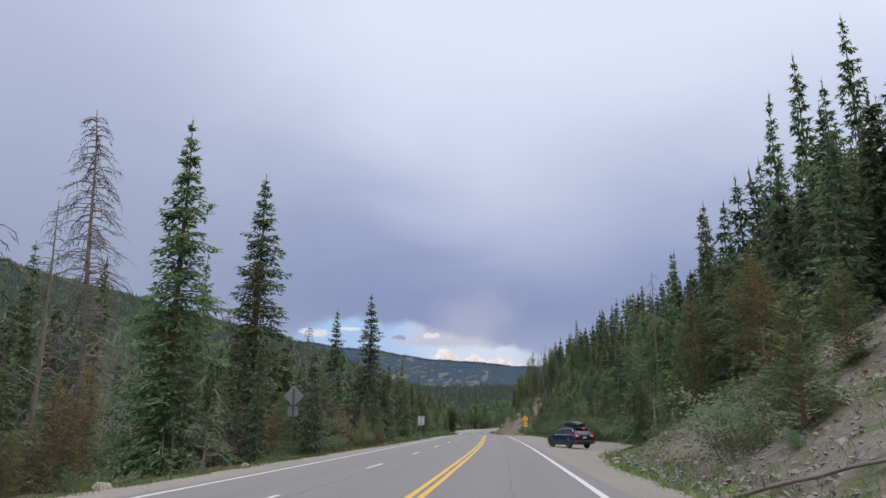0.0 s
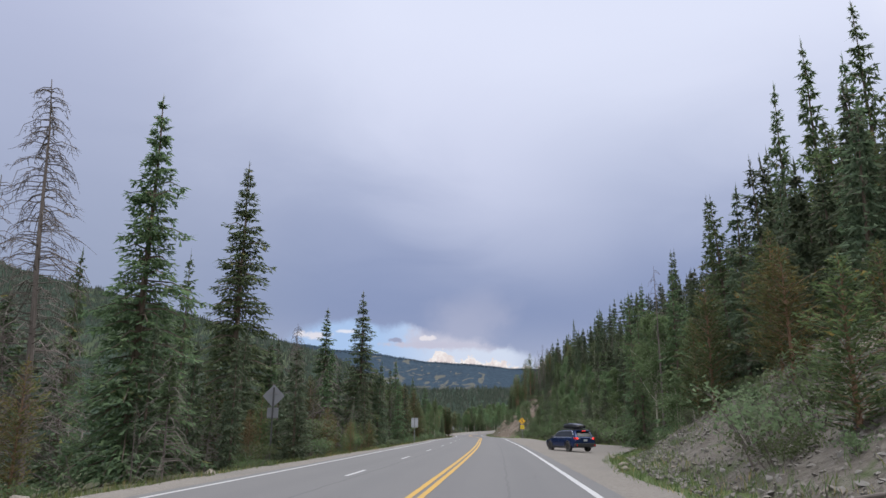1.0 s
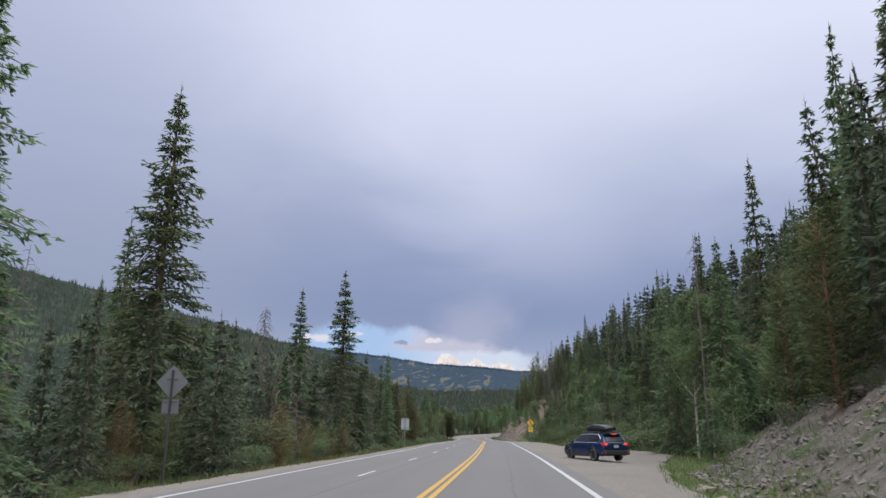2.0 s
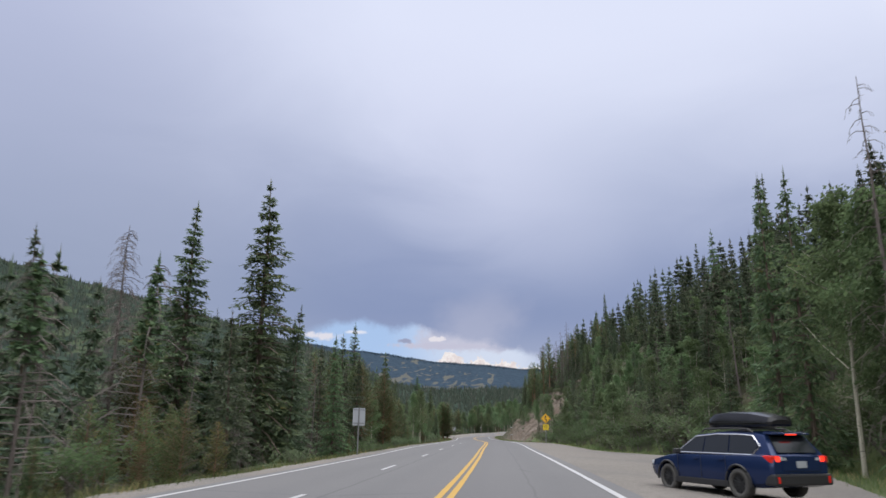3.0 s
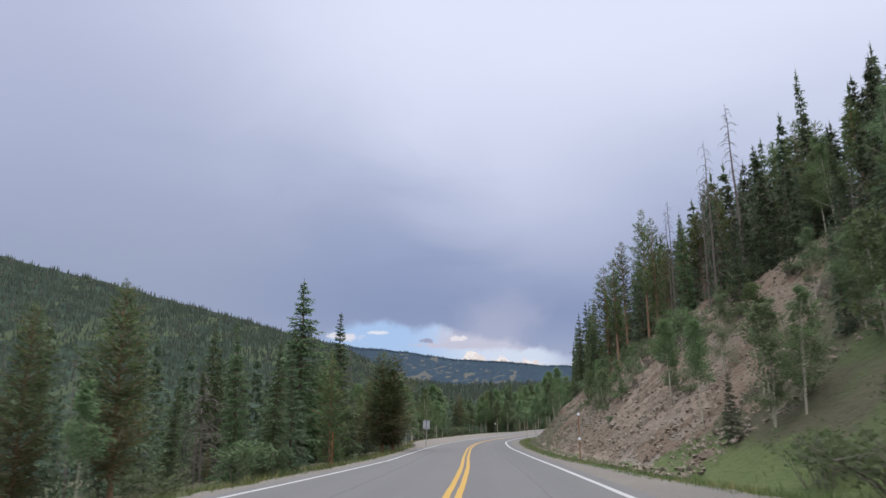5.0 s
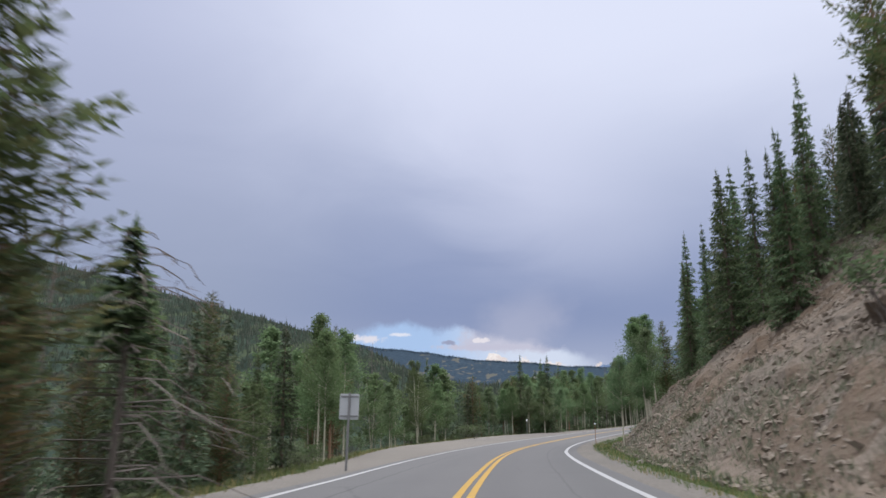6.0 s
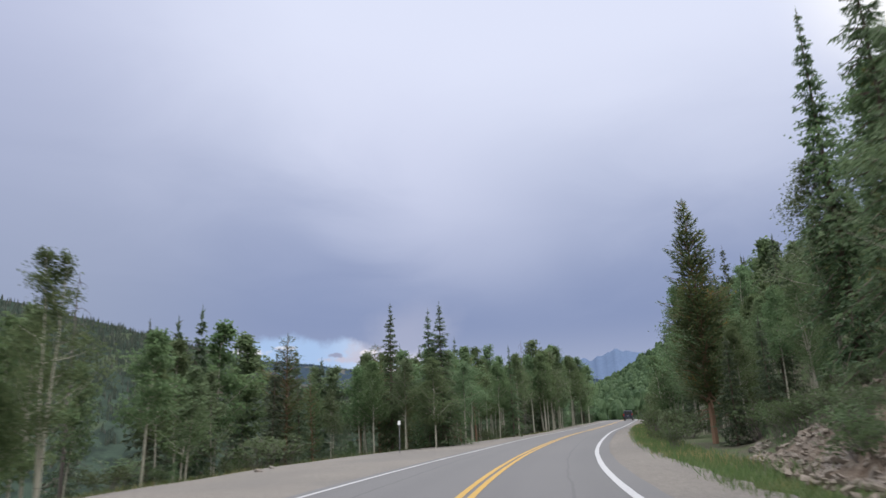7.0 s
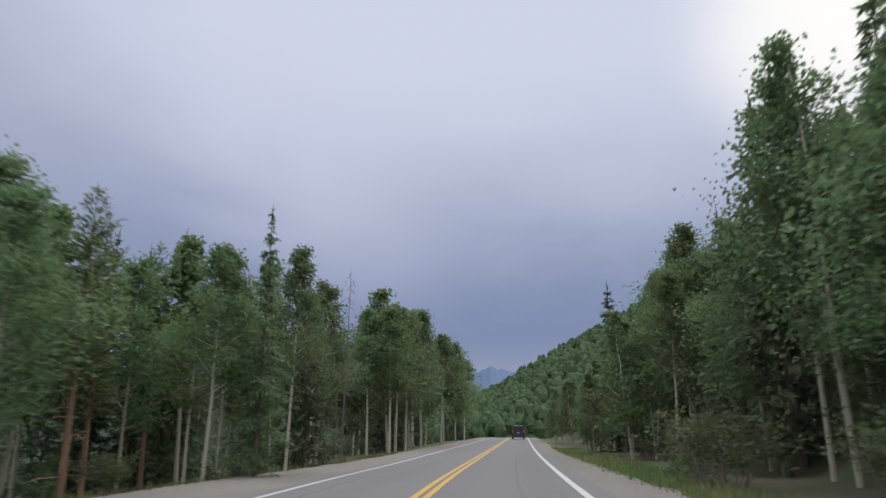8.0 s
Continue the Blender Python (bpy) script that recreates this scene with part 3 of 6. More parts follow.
# ---------------------------------------------------------------- trees
class Soup:
    """Collects triangles and quads of one mesh."""

    def __init__(self):
        self.v, self.f = [], []

    def leaf(self, p, along, side):
        """A lens-shaped blade from p along a vector, as wide as side."""
        i = len(self.v)
        mid = p + along * 0.45
        self.v += [p, mid + side, p + along, mid - side]
        self.f.append((i, i + 1, i + 2, i + 3))

    def needle(self, p, along, side, outward):
        """A short three-cornered blade; outward: its broad end lies away from p."""
        i = len(self.v)
        self.v += [p + along - side, p + along + side, p] if outward else [p - side, p + side, p + along]
        self.f.append((i, i + 1, i + 2))

    def tube(self, pts, radii, seg=5):
        base = len(self.v)
        for j, (p, r) in enumerate(zip(pts, radii)):
            d = (pts[min(j + 1, len(pts) - 1)] - pts[max(j - 1, 0)]).normalized()
            a = d.orthogonal().normalized()
            b = d.cross(a)
            for k in range(seg):
                t = 2 * math.pi * k / seg
                self.v.append(p + (a * math.cos(t) + b * math.sin(t)) * r)
        for j in range(len(pts) - 1):
            for k in range(seg):
                q, w = base + j * seg + k, base + j * seg + (k + 1) % seg
                self.f.append((q, w, w + seg, q + seg))

    def mesh(self, name, mat):
        return mesh_of(name, [tuple(p) for p in self.v], self.f, M[mat])


def trunk_points(rng, h, lean=0.01, wig=0.012, n=9):
    a, p, out = rng.uniform(0, 6.28), Vector((0, 0, 0)), []
    for i in range(n):
        u = i / (n - 1)
        out.append(Vector((math.cos(a) * lean * h * u + rng.uniform(-wig, wig) * h * u * 0.5, math.sin(a) * lean * h * u + rng.uniform(-wig, wig) * h * u * 0.5, h * u)))
    return out


def along_trunk(pts, u):
    k = min(int(u * (len(pts) - 1)), len(pts) - 2)
    return pts[k].lerp(pts[k + 1], u * (len(pts) - 1) - k)


def conifer(seed, h=10.0, spread=0.15, start=0.06, whorls=30, per=5, droop=0.35, twigs=6, ragged=0.2, gap=0.0, blade=0.03, wide=0.34, mat="spruce", bark_mat="bark", power=1.0, limbs=True, brush=False, snags=0):
    """A conifer: trunk with whorls of boughs, each bough a spray of side twigs set with short blades.
    brush: upswept bushy boughs of a pine; else flat drooping boughs of a spruce."""
    rng = random.Random(seed)
    uni = rng.uniform
    pts = trunk_points(rng, h, 0.008, 0.006)
    wood, leaf = Soup(), Soup()
    wood.tube(pts, [0.012 * h * (1 - 0.97 * i / (len(pts) - 1)) + 0.005 for i in range(len(pts))], 6)
    lop = [uni(0.78, 1.15) for _ in range(9)]
    up = Vector((0, 0, 1))
    size = blade * h
    for _ in range(snags):
        p, a = along_trunk(pts, uni(0.10, start + 0.12)), uni(0, 6.28)
        d = Vector((math.cos(a), math.sin(a), uni(-0.4, 0.1))) * h * uni(0.04, 0.11)
        wood.tube([p, p + d * 0.6, p + d - up * 0.012 * h], [0.0025 * h, 0.0018 * h, 0.0008 * h], 3)
    for w in range(whorls):
        u = min(max(start + (1 - start) * ((w + uni(-0.3, 0.3)) / whorls), start), 0.985)
        full = min(1.0, (1.12 * (1 - u)) ** power) if not brush else min(1.0, 1.5 * (1 - u) ** power) * min(1.0, 0.6 + 1.6 * (u - start))
        reach0 = spread * h * full * uni(0.80, 1.12) + 0.004 * h
        size = blade * h * (0.55 + 0.45 * min(1.0, 4.5 * (1 - u)))
        a0 = uni(0, 6.28)
        for b in range(per):
            if rng.random() < gap * (1.1 - u):
                continue
            base = along_trunk(pts, min(0.985, max(start, u + uni(-0.012, 0.012))))
            a = a0 + 6.283 * b / per + uni(-0.4, 0.4)
            reach = reach0 * lop[int((a % 6.283) / 6.284 * 9)] * uni(1 - ragged * 1.7, 1 + ragged)
            out = Vector((math.cos(a), math.sin(a), 0))
            side = side_of(out)
            if brush:
                rise, sag = 0.18 + 0.5 * u + uni(-0.1, 0.15), -0.12
            else:
                rise, sag = 0.55 * (u - 0.55) + uni(-0.08, 0.08), droop * (1 - 0.7 * u)
            k = max(2, int(twigs * (0.22 + 0.78 * reach / (spread * h)) + 0.5))
            end = base
            for j in range(k):
                v = (j + uni(0.4, 1.0)) / k
                p = base + out * reach * v + up * reach * (rise * v - sag * v * v + 0.30 * max(0, v - 0.65))
                end = p
                twig = min(reach * (0.50 * (1 - v) + 0.16), 0.062 * h)
                for sgn in (-1, 1):
                    run = out * uni(0.45, 0.9) + side * (sgn * uni(0.5, 0.95)) + up * (uni(-0.10, 0.45) if brush else uni(-0.42, 0.02))
                    n = 1 + int(twig / size * 0.9 + rng.random())
                    for q in range(n):
                        o = p + run * (twig * (q + uni(0.1, 0.9)) / n)
                        d = (run + Vector((uni(-0.55, 0.55), uni(-0.55, 0.55), uni(-0.35, 0.55) if brush else uni(-0.65, 0.2)))).normalized() * size * uni(0.75, 1.3)
                        leaf.needle(o, d, d.cross(Vector((uni(-0.7, 0.7), uni(-0.7, 0.7), 1))).normalized() * size * wide, rng.random() < 0.25)
                if not brush:
                    d = Vector((uni(-0.4, 0.4), uni(-0.4, 0.4), -1)) * size * uni(0.6, 1.0)
                    leaf.needle(p + side * uni(-0.6, 0.6) * size, d, (side + out * uni(-0.6, 0.6)).normalized() * size * wide, rng.random() < 0.25)
            for q in range(3):
                d = (out + side * uni(-0.5, 0.5) + up * (uni(0.1, 0.9) if brush else uni(-0.1, 0.45))).normalized() * size * uni(0.8, 1.2)
                leaf.needle(end - d * 0.2, d, (side + up * uni(-0.6, 0.6)).normalized() * size * wide, False)
            if limbs and reach > 0.05 * h:
                wood.tube([base, base.lerp(end, 0.55) + up * 0.012 * h, end], [0.0030 * h, 0.0020 * h, 0.0008 * h], 3)
    for j in range(16):                                # leader shoot
        q = along_trunk(pts, 1.0 - 0.055 * (j / 16)) 
        d = Vector((uni(-0.7, 0.7), uni(-0.7, 0.7), uni(0.5, 1.2))) * size * 0.9
        leaf.needle(q, d, d.orthogonal().normalized() * size * wide * 0.7, False)
    leaf.needle(pts[-1] - up * size, up * size * 3.0, Vector((size * 0.16, size * 0.12, 0)), False)
    return wood.mesh("trunk", bark_mat), leaf.mesh("crown", mat)


def side_of(v):
    return Vector((-v.y, v.x, 0))


def aspen(seed, h=10.0, start=0.32, spread=0.17, leaves=7200, mat="aspen", stems=1, leaf_len=0.0104):
    """A slim pale-trunked broadleaf with a loose crown of small leaves."""
    rng = random.Random(seed)
    wood, leaf = Soup(), Soup()
    for st in range(stems):
        pts = trunk_points(rng, h * rng.uniform(0.85, 1.0), 0.02 + 0.05 * (stems > 1), 0.016)
        wood.tube(pts, [0.0078 * h * (1 - 0.88 * i / (len(pts) - 1)) for i in range(len(pts))], 7)
        nb = 34 // stems
        for b in range(nb):
            u = start + (0.98 - start) * ((b + rng.random()) / nb)
            base, a = along_trunk(pts, u), rng.uniform(0, 6.28)
            g = (u - start) / (1 - start)
            reach = spread * h * min(1.0, 0.62 + 1.6 * g) * min(1.0, 1.22 * (1 - g) ** 1.05) * rng.uniform(0.6, 1.2) + 0.015 * h
            end = base + Vector((math.cos(a), math.sin(a), rng.uniform(0.35, 1.15))) * reach
            mid = base.lerp(end, 0.5) + Vector((0, 0, -0.05 * reach))
            wood.tube([base, mid, end], [0.0022 * h, 0.0015 * h, 0.0006 * h], 3)
            n = int(leaves / 34)
            knots = [base.lerp(end, rng.uniform(0.3, 1.05)) + Vector((rng.gauss(0, 1), rng.gauss(0, 1), rng.gauss(0, 0.6))) * 0.10 * reach for _ in range(5)]
            for j in range(n):
                q = rng.choice(knots) + Vector((rng.gauss(0, 1), rng.gauss(0, 1), rng.gauss(0, 0.75))) * (0.013 * h + 0.13 * reach)
                d = Vector((rng.gauss(0, 1), rng.gauss(0, 1), rng.gauss(-0.3, 0.7))).normalized() * h * leaf_len * rng.uniform(0.7, 1.35)
                leaf.needle(q, d, d.orthogonal().normalized() * d.length * 0.46, rng.random() < 0.5)
    return wood.mesh("trunk", "aspen_bark"), leaf.mesh("crown", mat)


def dead_tree(seed, h=10.0, limbs=110, spread=0.13, twigs=4, thick=1.0):
    """A standing dead conifer: grey trunk and bare hooked limbs."""
    rng = random.Random(seed)
    pts = trunk_points(rng, h, 0.012, 0.008)
    wood, limb = Soup(), Soup()
    wood.tube(pts, [0.0085 * h * (1 - 0.95 * i / (len(pts) - 1)) + 0.004 for i in range(len(pts))], 7)
    for b in range(limbs):
        u = 0.12 + 0.86 * (b + rng.random()) / limbs
        base, a = along_trunk(pts, u), rng.uniform(0, 6.28)
        reach = spread * h * (1 - u) ** 0.6 * rng.uniform(0.35, 1.15) + 0.02 * h
        out = Vector((math.cos(a), math.sin(a), 0))
        p1 = base + out * reach * 0.45 + Vector((0, 0, 0.02 * reach))
        p2 = base + out * reach * 0.85 + Vector((0, 0, -0.26 * reach))
        p3 = base + out * reach + Vector((0, 0, -0.75 * reach * rng.uniform(0.3, 1.3)))
        r = 0.0015 * h * thick
        limb.tube([base, p1, p2, p3], [r, r * 0.75, r * 0.5, r * 0.25], 3)
        for j in range(twigs):
            q = p1.lerp(p3, rng.random())
            d = (out * rng.uniform(0, 0.6) + side_of(out) * rng.choice((-1, 1)) * rng.uniform(0.4, 1) + Vector((0, 0, -rng.uniform(0.1, 0.9)))) * reach * rng.uniform(0.15, 0.4)
            limb.tube([q, q + d], [r * 0.4, r * 0.15], 3)
    return wood.mesh("trunk", "dead_wood"), limb.mesh("limbs", "dead_wood")


def shrub(seed, leaves=1500, tall=1.0, wide=0.9, mat="willow", bare=0.0):
    """A many-stemmed bush one metre high."""
    rng = random.Random(seed)
    wood, leaf = Soup(), Soup()
    stems = 19
    for st in range(stems):
        a, r = rng.uniform(0, 6.28), rng.uniform(0.0, 0.25) * wide
        base = Vector((math.cos(a) * r, math.sin(a) * r, -0.05))
        end = base + Vector((math.cos(a) * wide * rng.uniform(0.1, 0.75), math.sin(a) * wide * rng.uniform(0.1, 0.75), tall * rng.uniform(0.55, 1.0)))
        mid = base.lerp(end, 0.5) + Vector((0, 0, 0.12 * tall))
        wood.tube([base, mid, end], [0.011, 0.007, 0.003], 3)
        for j in range(4):
            q = mid.lerp(end, rng.random())
            e2 = q + Vector((rng.gauss(0, 1), rng.gauss(0, 1), rng.uniform(0.2, 1.4))) * 0.16 * tall
            wood.tube([q, e2], [0.005, 0.0015], 3)
            for k in range(int(leaves * (1 - bare) / stems / 4)):
                p = q.lerp(e2, rng.random()) + Vector((rng.gauss(0, 1), rng.gauss(0, 1), rng.gauss(0, 0.8))) * 0.085
                d = Vector((rng.gauss(0, 1), rng.gauss(0, 1), rng.gauss(0.2, 0.7))).normalized() * rng.uniform(0.04, 0.085)
                leaf.needle(p, d, d.orthogonal().normalized() * d.length * 0.36, rng.random() < 0.5)
    return wood.mesh("stems", "dead_wood"), leaf.mesh("leaves", mat)


SPRUCES = ((1, 0.148, 0.42, 0.20, 0.06, 0.12), (2, 0.166, 0.34, 0.16, 0.04, 0.04), (3, 0.134, 0.45, 0.24, 0.08, 0.18), (4, 0.158, 0.30, 0.18, 0.05, 0.06), (5, 0.140, 0.5, 0.28, 0.09, 0.22))
KIND = {}
KIND["spruce"] = [conifer(s, spread=sp, droop=dr, ragged=rg, start=st, gap=g, whorls=28, twigs=7, blade=0.027, wide=0.24) for s, sp, dr, rg, st, g in SPRUCES]
KIND["slim"] = [conifer(s + 60, spread=sp, droop=dr, ragged=rg, start=st, gap=g, whorls=23, twigs=5, blade=0.035, wide=0.24, limbs=False, mat="hill_spruce") for s, sp, dr, rg, st, g in SPRUCES]
KIND["near_spruce"] = [conifer(s + 80, spread=sp * 1.05, droop=dr, ragged=rg, start=st, gap=g, whorls=34, per=6, twigs=12, blade=0.0165, wide=0.25) for s, sp, dr, rg, st, g in SPRUCES[:3]]
KIND["near_pine"] = [conifer(25, spread=0.135, start=0.16, whorls=32, per=7, twigs=17, blade=0.0155, wide=0.22, ragged=0.30, gap=0.04, brush=True, power=0.75, mat="pine", bark_mat="pine_bark", snags=10),
                     conifer(26, spread=0.14, start=0.30, whorls=28, per=5, twigs=11, blade=0.019, wide=0.22, ragged=0.30, gap=0.15, brush=True, power=0.7, mat="pine", bark_mat="pine_bark", snags=12)]
KIND["fir"] = [conifer(s, spread=sp, ragged=0.2, start=0.05, whorls=24, per=5, twigs=8, blade=0.029, wide=0.22, brush=True, power=0.8, mat="pine", bark_mat="pine_bark") for s, sp in ((11, 0.19), (12, 0.22), (13, 0.17))]
KIND["browned"] = [conifer(s, spread=sp, ragged=0.25, start=0.10, whorls=30, per=5, twigs=9, blade=0.024, wide=0.22, brush=True, power=0.7, mat="browned", bark_mat="pine_bark", snags=8) for s, sp in ((17, 0.155), (18, 0.18))]
KIND["rusty"] = [conifer(s, spread=sp, ragged=0.25, start=0.06, whorls=22, per=5, twigs=7, blade=0.029, wide=0.22, brush=True, power=0.75, mat="rusty", bark_mat="pine_bark", gap=0.15) for s, sp in ((15, 0.21), (16, 0.18))]
KIND["pine"] = [conifer(s, spread=sp, start=st, ragged=0.34, whorls=22, per=5, twigs=9, blade=0.022, wide=0.22, brush=True, power=0.65, gap=0.08, mat="pine", bark_mat="pine_bark", snags=12) for s, st, sp in ((21, 0.30, 0.125), (22, 0.24, 0.135), (23, 0.36, 0.12), (24, 0.16, 0.135))]
KIND["tall_pine"] = [conifer(27, spread=0.12, start=0.45, ragged=0.34, whorls=18, per=5, twigs=9, blade=0.022, wide=0.22, brush=True, power=0.6, gap=0.1, mat="pine", bark_mat="pine_bark", snags=16)]
KIND["aspen"] = [aspen(s, start=st, spread=sp, stems=n) for s, st, sp, n in ((31, 0.35, 0.15, 1), (32, 0.26, 0.19, 1), (33, 0.40, 0.17, 1), (34, 0.20, 0.20, 2))]
KIND["grove"] = [aspen(s, start=st, spread=sp, leaves=2700, leaf_len=0.0195) for s, st, sp in ((131, 0.30, 0.16), (132, 0.22, 0.19), (133, 0.36, 0.17))]
KIND["young_aspen"] = [aspen(s, start=0.12, spread=0.24, stems=2, leaves=2300, leaf_len=0.022) for s in (36, 37, 38)]
KIND["dead"] = [dead_tree(s, spread=sp, limbs=n) for s, sp, n in ((41, 0.17, 78), (42, 0.11, 77), (43, 0.07, 76))]
KIND["snag"] = [dead_tree(44, spread=0.115, limbs=240, twigs=12)]
KIND["half_dead"] = [dead_tree(s, limbs=64, spread=0.34, twigs=5, thick=2.4) + conifer(s + 3, start=0.58, spread=0.12, whorls=12, twigs=5, blade=0.034, gap=0.25)[1:] for s in (46, 47)]
KIND["bush"] = [shrub(s, tall=t, wide=w, leaves=950) for s, t, w in ((51, 1.0, 0.9), (52, 0.8, 1.2), (53, 1.1, 0.7))]
KIND["twiggy"] = [shrub(55, tall=1.0, wide=1.1, bare=0.45), shrub(56, tall=0.9, wide=1.3, bare=0.35)]

ABOUT = {
    "spruce": ("spruce_tree", "tall dark green spruce with drooping boughs", "spruce tree", "roadside conifers"),
    "slim": ("spruce_tree", "slender dark green spruce in the roadside forest", "spruce tree", "forest conifers"),
    "young_aspen": ("young_aspen", "bushy young aspen in leaf at the foot of the hill", "aspen tree", "aspens"),
    "near_spruce": ("spruce_tree", "tall green spruce with ragged drooping boughs", "spruce tree", "roadside conifers"),
    "tall_pine": ("pine_tree", "lodgepole pine with a high narrow crown", "pine tree", "roadside conifers"),
    "near_pine": ("pine_tree", "full-crowned green pine beside the road", "pine tree", "roadside conifers"),
    "snag": ("dead_tree", "tall dead grey conifer with drooping twigs", "dead tree", "dead trees"),
    "fir": ("young_conifer", "full olive-green young conifer on the slope", "conifer", "roadside conifers"),
    "rusty": ("rusting_conifer", "conifer with rust-brown drying needles", "conifer", "roadside conifers"),
    "browned": ("pine_tree", "roadside pine with browning lower boughs", "pine tree", "roadside conifers"),
    "pine": ("pine_tree", "lodgepole pine with bare lower trunk", "pine tree", "roadside conifers"),
    "grove": ("aspen_tree", "leafy green aspen deeper in the grove", "aspen tree", "aspens"),
    "aspen": ("aspen_tree", "green aspen with slim pale trunk", "aspen tree", "aspens"),
    "dead": ("dead_tree", "standing dead grey conifer with bare limbs", "dead tree", "dead trees"),
    "half_dead": ("dying_spruce", "dying spruce with bare grey lower limbs and green top", "spruce tree", "dead trees"),
    "bush": ("willow_bush", "grey-green willow bush by the verge", "bush", "bushes"),
    "twiggy": ("twiggy_bush", "half-bare twiggy bush on the rubble slope", "bush", "bushes"),
}
PARTS = {"half_dead": ("trunk", "branchwork", "crown"), "bush": ("stem_clump", "foliage"), "twiggy": ("stem_clump", "foliage"), "dead": ("trunk", "branchwork"), "snag": ("trunk", "branchwork")}
trng = random.Random(7)
PLANTED = []


def plant(kind, x, y, h, variant=None, wide=1.0, base=None, lean=0.0, label="", sink=0.15):
    """A tree h metres high. base: the height of its foot, else the ground there."""
    name, text, cat, group = ABOUT[kind]
    ref = 1.0 if kind in ("bush", "twiggy") else 10.0
    v = KIND[kind][trng.randrange(len(KIND[kind])) if variant is None else variant]
    root = new(name)
    z = (ground_at(x, y) if base is None else base) - sink
    k = h / ref
    root.matrix_basis = Matrix.Translation((x, y, z)) @ Euler((0, radians(lean), 0)).to_matrix().to_4x4() @ Euler((0, 0, trng.uniform(0, 6.28))).to_matrix().to_4x4() @ Matrix.Diagonal((k * wide, k * wide, k, 1))
    for nm, me in zip(PARTS.get(kind, ("trunk", "crown")), v):
        part(nm, me, None, root)
    tagged(root, label or text, cat, group)
    PLANTED.append((x, y))
    return root


def top_at(kind, x, y, ztop, variant=None, wide=1.0, label="", lean=0.0):
    g = ground_at(x, y)
    return plant(kind, x, y, ztop - g + 0.15, variant, wide, g, lean, label)


